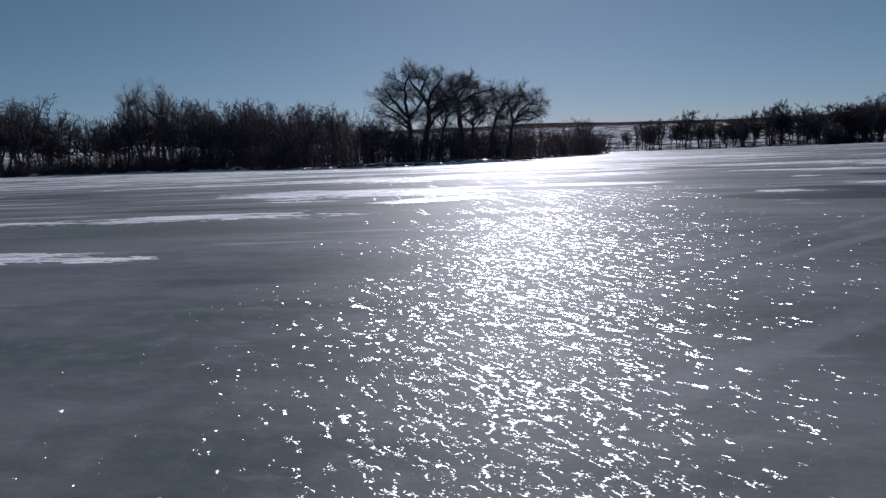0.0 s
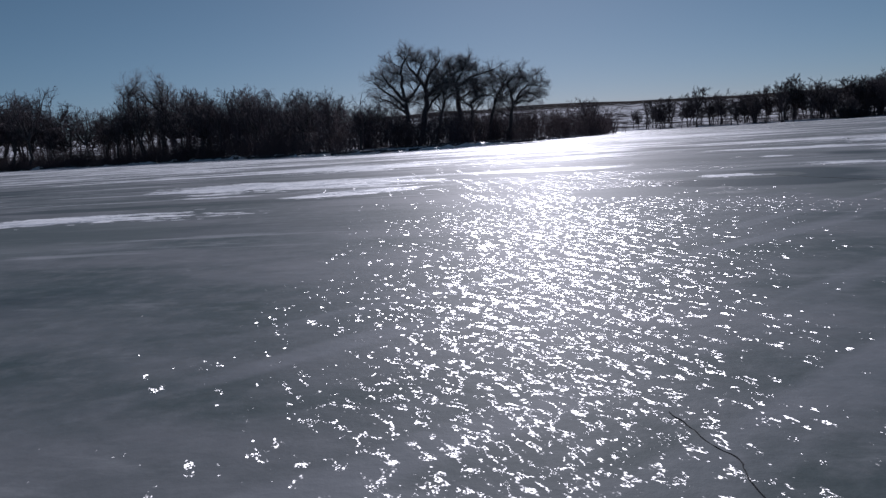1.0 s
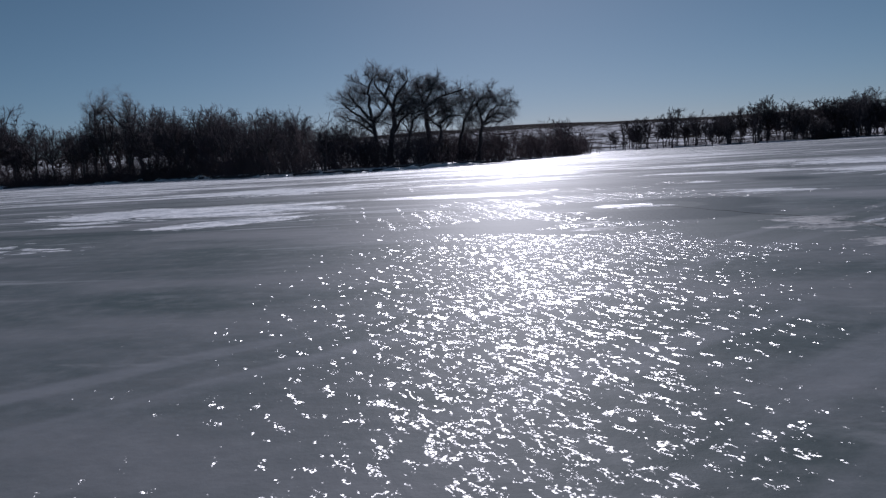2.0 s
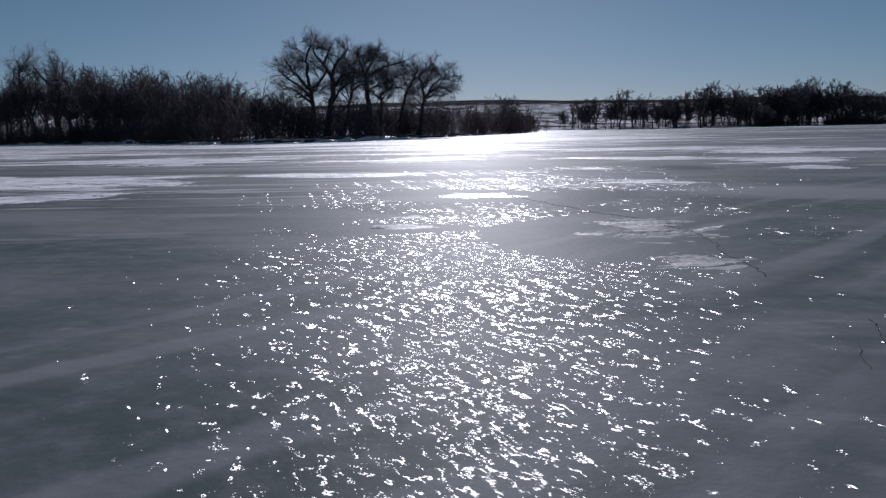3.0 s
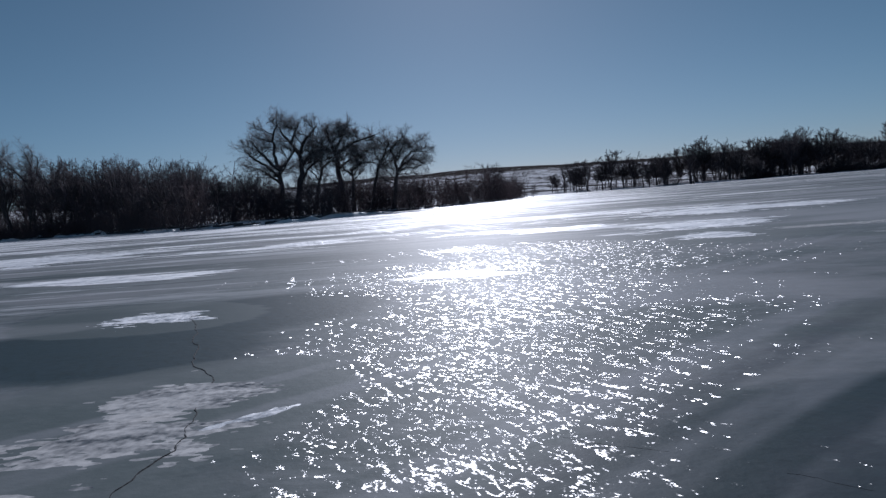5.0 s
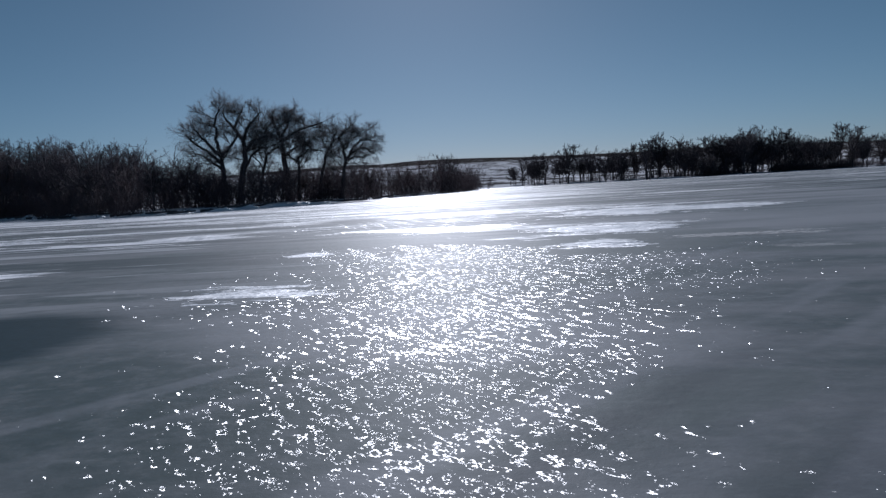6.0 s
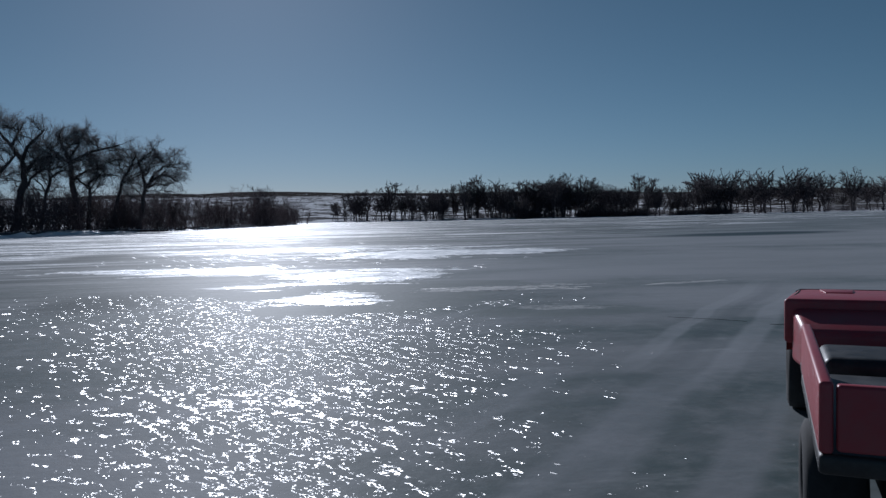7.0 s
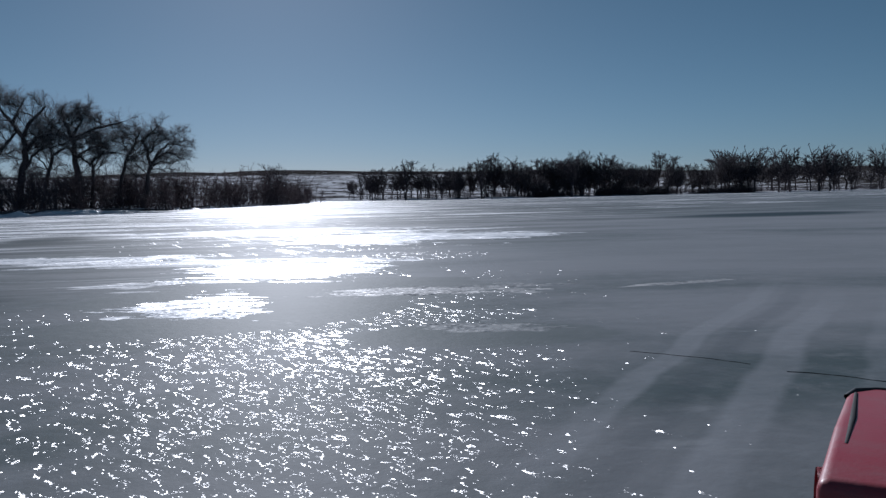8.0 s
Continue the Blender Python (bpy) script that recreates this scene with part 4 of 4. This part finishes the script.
DARK = plain_ice("crack_ice", (0.03, 0.035, 0.04), 0.95)
for n, (line, width) in enumerate((
    (((12.1, 25.2), (12.76, 23.0), (13.3, 20.8), (13.75, 19.7), (13.9, 18.5), (14.0, 17.5), (13.8, 16.6), (13.55, 15.7), (13.53, 14.9), (13.41, 14.45)), 0.016),
    (((28.84, 27.61), (29.13, 27.31), (29.36, 27.01), (29.55, 26.67)), 0.008), (((29.64, 26.32), (29.78, 26.14), (29.93, 25.95), (30.15, 25.6)), 0.011),
    (((4.35, 6.26), (4.37, 5.93), (4.43, 5.67), (4.44, 5.43), (4.46, 5.2)), 0.010), (((13.35, 12.7), (13.15, 12.3), (13.0, 11.98)), 0.014), (((12.85, 11.93), (12.68, 11.71), (12.54, 11.45)), 0.010),
    (((16.48, 17.22), (16.7, 16.99), (16.89, 16.76), (17.24, 16.55)), 0.0025), (((17.6, 16.1), (17.74, 15.97), (17.92, 15.7)), 0.0025))):
    tagged(strip("ice_crack", 400 + 7 * n, line, 0.6 * width, min(0.012, 0.9 * width), DARK, 1.2, 0.04), "thin dark jagged crack in the lake ice", "crack", "cracks in the ice")

# ---- tall grove, round thickets and snow lumps along the shores ----
for k in range(11):
    px = 187 + 1.8 * k + rng.uniform(-1, 1)
    py = float(shore(px)) + rng.uniform(8, 22)
    s = rng.uniform(1.7, 2.1) * (1.0 - 0.035 * abs(k - 6))
    ob = copy_thing(makes[int(rng.integers(0, 6))], Matrix())
    ob.matrix_basis = pose(px, py, float(land_height(px, py)) - 0.1, 0, 0, rng.uniform(0, 360)) @ Matrix.Diagonal((s, s, s, 1))
    tagged(ob, "tall leafless tree in a dense grove on the far shore", "tree", "grove on the far shore")
for px, inset, wide, high in ((209, 4, 1.2, 0.95), (214, 5, 1.3, 1.0), (219, 5, 1.2, 0.9), (228, 5, 1.0, 0.8), (231, 6, 0.9, 0.8), (166, 4, 1.0, 0.9), (172, 4, 1.2, 1.0), (178, 5, 1.1, 0.9), (255, 4, 0.9, 0.6), (262, 4, 0.9, 0.6), (32, 7, 1.0, 1.5), (29, 9, 1.0, 1.4), (35, 10, 0.9, 1.4)):
    for _ in range(3):
        x, y = px + rng.uniform(-1.5, 1.5), float(shore(px)) + inset + rng.uniform(-1, 1)
        ob = copy_thing(brushes[int(rng.integers(0, 4))], Matrix())
        ob.matrix_basis = pose(x, y, float(land_height(x, y)) - 0.05, 0, 0, rng.uniform(0, 360)) @ Matrix.Diagonal((wide, wide, high, 1))
        tagged(ob, "rounded dense dark thicket at the snowy shoreline", "shrub", "thickets at the shore")

for cx, wide, deep, high, label in ((219.5, 25, 5, 1.15, "long flat-topped dark thicket on the far shore"), (241, 14, 5, 0.95, "low rounded dark thicket on the far shore"),
                                    (177, 15, 5, 1.0, "dense brown thicket at the foot of far trees"), (275, 15, 4, 0.75, "low dark thicket beside the far shoreline"), (296, 18, 5, 1.2, "broad dark thicket under far shore trees")):
    places = []
    for _ in range(int(wide * 1.5)):
        x = cx + rng.uniform(-0.5, 0.5) * wide
        y = float(shore(x)) + 3 + rng.uniform(0, deep)
        s = high * rng.uniform(0.9, 1.1) * (1 - 0.3 * (abs(x - cx) / (0.5 * wide)) ** 4)
        places.append((int(rng.integers(0, 3)), pose(x, y, float(land_height(x, y)) - 0.05, 0, 0, rng.uniform(-40, 40)) @ Matrix.Diagonal((0.7 * s, s, s, 1))))
    tagged(spread("hedge", far_shapes, places, DUSK), label, "thicket")
for px, py, high in ((-12.8, 161, 1.05), (-11.6, 163, 0.95), (-10.2, 160, 0.9), (-14.0, 164, 0.85), (44, 232, 1.15), (47, 238, 1.2), (50, 250, 1.15),
                     (-8.2, 164, 0.75), (-1.8, 168, 0.8), (3.2, 166, 0.7), (4.8, 171, 0.85), (9.6, 172, 0.8), (13.2, 174, 0.75), (19.5, 176, 0.8), (22.5, 180, 0.7)):
    ob = copy_thing(makes[int(rng.integers(0, 6))], Matrix())
    ob.matrix_basis = pose(px, py, float(land_height(px, py)) - 0.1, 0, 0, rng.uniform(0, 360)) @ Matrix.Diagonal((high, high, high, 1))



def lump_mesh(seed):
    """A low mound of old snow with an uneven top."""
    u, v = np.meshgrid(np.linspace(-1, 1, 15), np.linspace(-1, 1, 15))
    z = 0.75 - u * u - v * v + 1.1 * fractal(seed, u * 1.6 + 3, v * 1.6 + 7)
    i = np.arange(225).reshape(15, 15)
    faces = np.stack([i[:-1, :-1], i[:-1, 1:], i[1:, 1:], i[1:, :-1]], -1).reshape(-1, 4)
    return mesh_of("snow_lump", np.stack([u.ravel(), v.ravel(), np.maximum(z, -0.3).ravel()], 1).tolist(), faces.tolist(), BANK)


lumps = [lump_mesh(500 + 11 * k) for k in range(4)]
x = -125.0
while x < 32:
    px = x + rng.uniform(-1, 1)
    py = float(shore(px)) + rng.uniform(-1.0, 5.0)
    size = rng.uniform(0.5, 1.6)
    ob = new("snow_lump", lumps[int(rng.integers(0, 4))])
    ob.matrix_basis = pose(px, py, max(0.0, float(land_height(px, py))) - 0.05, 0, 0, rng.uniform(0, 360)) @ Matrix.Diagonal((size * 1.6, size, size * rng.uniform(0.3, 0.6), 1))
    tagged(ob, "lump of crusted old snow at the brushy shoreline", "snow lump", "snow lumps on the shore")
    x += rng.uniform(1.5, 4.5)


def log_mesh(seed, length):
    wood, local = Wood(), np.random.default_rng(seed)
    path = wander(local, (-length / 2, 0, 0.14), (1, 0, 0.03), length, 6, 0.08, 0.0)
    wood.add(path, np.linspace(0.2, 0.09, 7), 7)
    for k in range(4):
        at, way = along(path, local.uniform(0.3, 1.0))
        wood.add(wander(local, at, way + local.normal(0, 0.6, 3) + (0, 0, 0.5), local.uniform(0.5, 1.4), 3, 0.2, 0.0), np.linspace(0.06, 0.02, 4), 5)
    return wood.mesh("driftwood", BARK)


logs = [log_mesh(70 + k, 4.0 + k) for k in range(3)]
x = -120.0
while x < 28:
    px = x + rng.uniform(-2, 2)
    py = float(shore(px)) + rng.uniform(0.0, 3.5)
    ob = new("driftwood_log", logs[int(rng.integers(0, 3))])
    ob.matrix_basis = pose(px, py, max(0.0, float(land_height(px, py))), 0, 0, rng.uniform(-30, 30))
    tagged(ob, "dark fallen log with broken branches on the shore snow", "log", "driftwood on the shore")
    x += rng.uniform(2.0, 5.0)


# ---- red utility vehicle standing on the ice ----
def shell_material(name, colour, rough):
    n = Nodes(name)
    wear = n.noise(n.where, 7.0, 5.0, 0.65)
    c = n.mix(n.step(wear, 0.35, 0.75), colour, tuple(min(1.0, 0.75 * v + 0.04) for v in colour))
    return n.set(Base_Color=c, Roughness=n.blend(wear, rough * 0.7, rough * 1.3), Normal=n.bump(n.noise(n.where, 90.0, 2.0, 0.5), 0.0006))


RED = shell_material("red_plastic", (0.34, 0.045, 0.062), 0.42)
BLACK = shell_material("black_plastic", (0.018, 0.018, 0.02), 0.5)
RUBBER = shell_material("tyre_rubber", (0.022, 0.022, 0.024), 0.85)
STEEL = shell_material("grey_steel", (0.2, 0.2, 0.21), 0.45)


def slab(points, low, high, round_off=0.02, segments=3):
    """A rounded solid over an outline: heights for its under and upper side, or a function of the place."""
    bm = bmesh.new()
    up = high if callable(high) else (lambda x, y: high)
    top = [bm.verts.new((x, y, up(x, y))) for x, y in points]
    foot = [bm.verts.new((x, y, low)) for x, y in points]
    bm.faces.new(top)
    bm.faces.new(foot[::-1])
    for i in range(len(points)):
        j = (i + 1) % len(points)
        bm.faces.new((top[j], top[i], foot[i], foot[j]))
    bmesh.ops.recalc_face_normals(bm, faces=bm.faces)
    bmesh.ops.bevel(bm, geom=list(bm.edges), offset=round_off, segments=segments, affect="EDGES", profile=0.5)
    return bm


def solid(name, bm, material, parent, label=""):
    data = bpy.data.meshes.new(name)
    bm.to_mesh(data)
    bm.free()
    data.materials.append(material)
    data.polygons.foreach_set("use_smooth", [True] * len(data.polygons))
    return part(name, data, parent, label)


def ring_mesh(name, profile, material, steps=36):
    """A turned body about the x axis from a profile of (x, radius)."""
    verts, faces, k = [], [], len(profile)
    for i in range(steps):
        a = 2 * math.pi * i / steps
        verts += [(x, r * math.cos(a), r * math.sin(a)) for x, r in profile]
        j = (i + 1) % steps
        faces += [(i * k + q, i * k + (q + 1) % k, j * k + (q + 1) % k, j * k + q) for q in range(k)]
    return mesh_of(name, verts, faces, material)


def utility_vehicle():
    """Its own x points to its right, y ahead, z up; the origin lies on the ice."""
    root = new("utility_vehicle")
    hood = solid("hood", slab(((0.10, 1.86), (0.16, 2.4), (0.22, 2.85), (0.30, 2.94), (1.32, 2.94), (1.40, 2.85), (1.46, 2.4), (1.52, 1.86)), 0.60,
                 lambda x, y: 0.936 - 0.03 * (y - 1.92), 0.03), RED, root, "glossy red plastic hood")
    for x, side in ((0.216, 1), (1.40, -1)):
        seam = Wood()
        seam.add(np.array([(x + side * 0.032, 2.83, 0.9055), (x, 2.48, 0.9150), (x - side * 0.035, 2.19, 0.9255)]), np.array([0.007, 0.011, 0.005]), 6)
        part("hood_slot", seam.mesh("hood_slot", RUBBER), hood, "dark slot in the hood")
    rim = Wood()
    rim.add(np.array([(0.22, 2.82, 0.895), (0.25, 2.88, 0.904), (0.32, 2.933, 0.899), (0.8, 2.944, 0.899), (1.30, 2.933, 0.899), (1.37, 2.88, 0.904), (1.40, 2.82, 0.895)]), np.full(7, 0.011), 6)
    part("hood_trim", rim.mesh("hood_trim", BLACK), hood, "thin black edge trim")
    for x in (0.42, 1.0):
        solid("scoop", slab(((x, 2.5), (x + 0.2, 2.5), (x + 0.23, 2.76), (x - 0.03, 2.76)), 0.88, 0.926, 0.008), RED, hood, "raised red panel")
    solid("cowl", slab(((0.22, 1.5), (0.15, 1.88), (1.47, 1.88), (1.40, 1.5)), 0.46, lambda x, y: 0.88 + 0.35 * (y - 1.88), 0.05, 4), RED, root, "sloping red plastic cowl")
    solid("chassis", slab(((0.45, -1.15), (0.45, 2.8), (1.17, 2.8), (1.17, -1.15)), 0.3, 0.46, 0.03), BLACK, root)
    solid("floor_pan", slab(((0.2, 0.45), (0.2, 1.5), (1.42, 1.5), (1.42, 0.45)), 0.46, 0.54, 0.02), BLACK, root)
    solid("bumper", slab(((0.3, 2.97), (0.3, 3.05), (1.32, 3.05), (1.32, 2.97)), 0.42, 0.72, 0.03), BLACK, root)
    for x, side in ((0.1, 1), (1.52, -1)):
        arch = [(x + side * 0.02, 2.35 + 0.38 * math.cos(a), 0.42 + 0.36 * math.sin(a)) for a in np.linspace(0.3, 2.84, 11)]
        bm = bmesh.new()
        inner = [bm.verts.new(v) for v in arch]
        outer = [bm.verts.new((v[0] + side * 0.28, v[1], v[2] + 0.03)) for v in arch]
        for i in range(10):
            bm.faces.new((inner[i], inner[i + 1], outer[i + 1], outer[i]))
        bmesh.ops.solidify(bm, geom=list(bm.faces), thickness=0.018)
        solid("fender", bm, RED, root, "red plastic wheel arch")
    solid("cargo_bed", slab(((0.16, -1.25), (0.16, 0.28), (1.46, 0.28), (1.46, -1.25)), 0.62, 0.70, 0.02), BLACK, root, "black plastic cargo bed floor")
    for x in (0.16, 1.42):
        solid("bed_side", slab(((x, -1.25), (x, 0.28), (x + 0.05, 0.28), (x + 0.05, -1.25)), 0.70, 0.97, 0.015), RED, root, "red plastic bed wall")
    solid("tailgate", slab(((0.22, -1.25), (0.22, -1.20), (1.41, -1.20), (1.41, -1.25)), 0.71, 0.96, 0.015), RED, root, "red plastic tailgate")
    for x in (0.28, 0.86):
        solid("seat", slab(((x, 0.42), (x, 0.95), (x + 0.48, 0.95), (x + 0.48, 0.42)), 0.56, 0.76, 0.05, 4), BLACK, root, "padded black seat")
    tyre = ring_mesh("tyre", ((-0.12, 0.17), (-0.13, 0.25), (-0.11, 0.30), (-0.05, 0.315), (0.05, 0.315), (0.11, 0.30), (0.13, 0.25), (0.12, 0.17)), RUBBER)
    disc = ring_mesh("rim", ((-0.1, 0.03), (-0.06, 0.05), (-0.05, 0.15), (-0.11, 0.172), (0.11, 0.172), (0.05, 0.15), (0.06, 0.05), (0.1, 0.03)), STEEL)
    for x in (0.26, 1.36):
        for y in (-0.45, 2.35):
            wheel = new("wheel", tyre)
            wheel.parent, wheel.location = root, (x, y, 0.315)
            part("rim", disc, wheel, "grey steel rim")
    return root


vehicle = utility_vehicle()
vehicle.matrix_basis = pose(24.697, 21.181, 0, 0, 0, -43.5)
tagged(vehicle, "small red utility vehicle with black trim standing on ice", "vehicle")
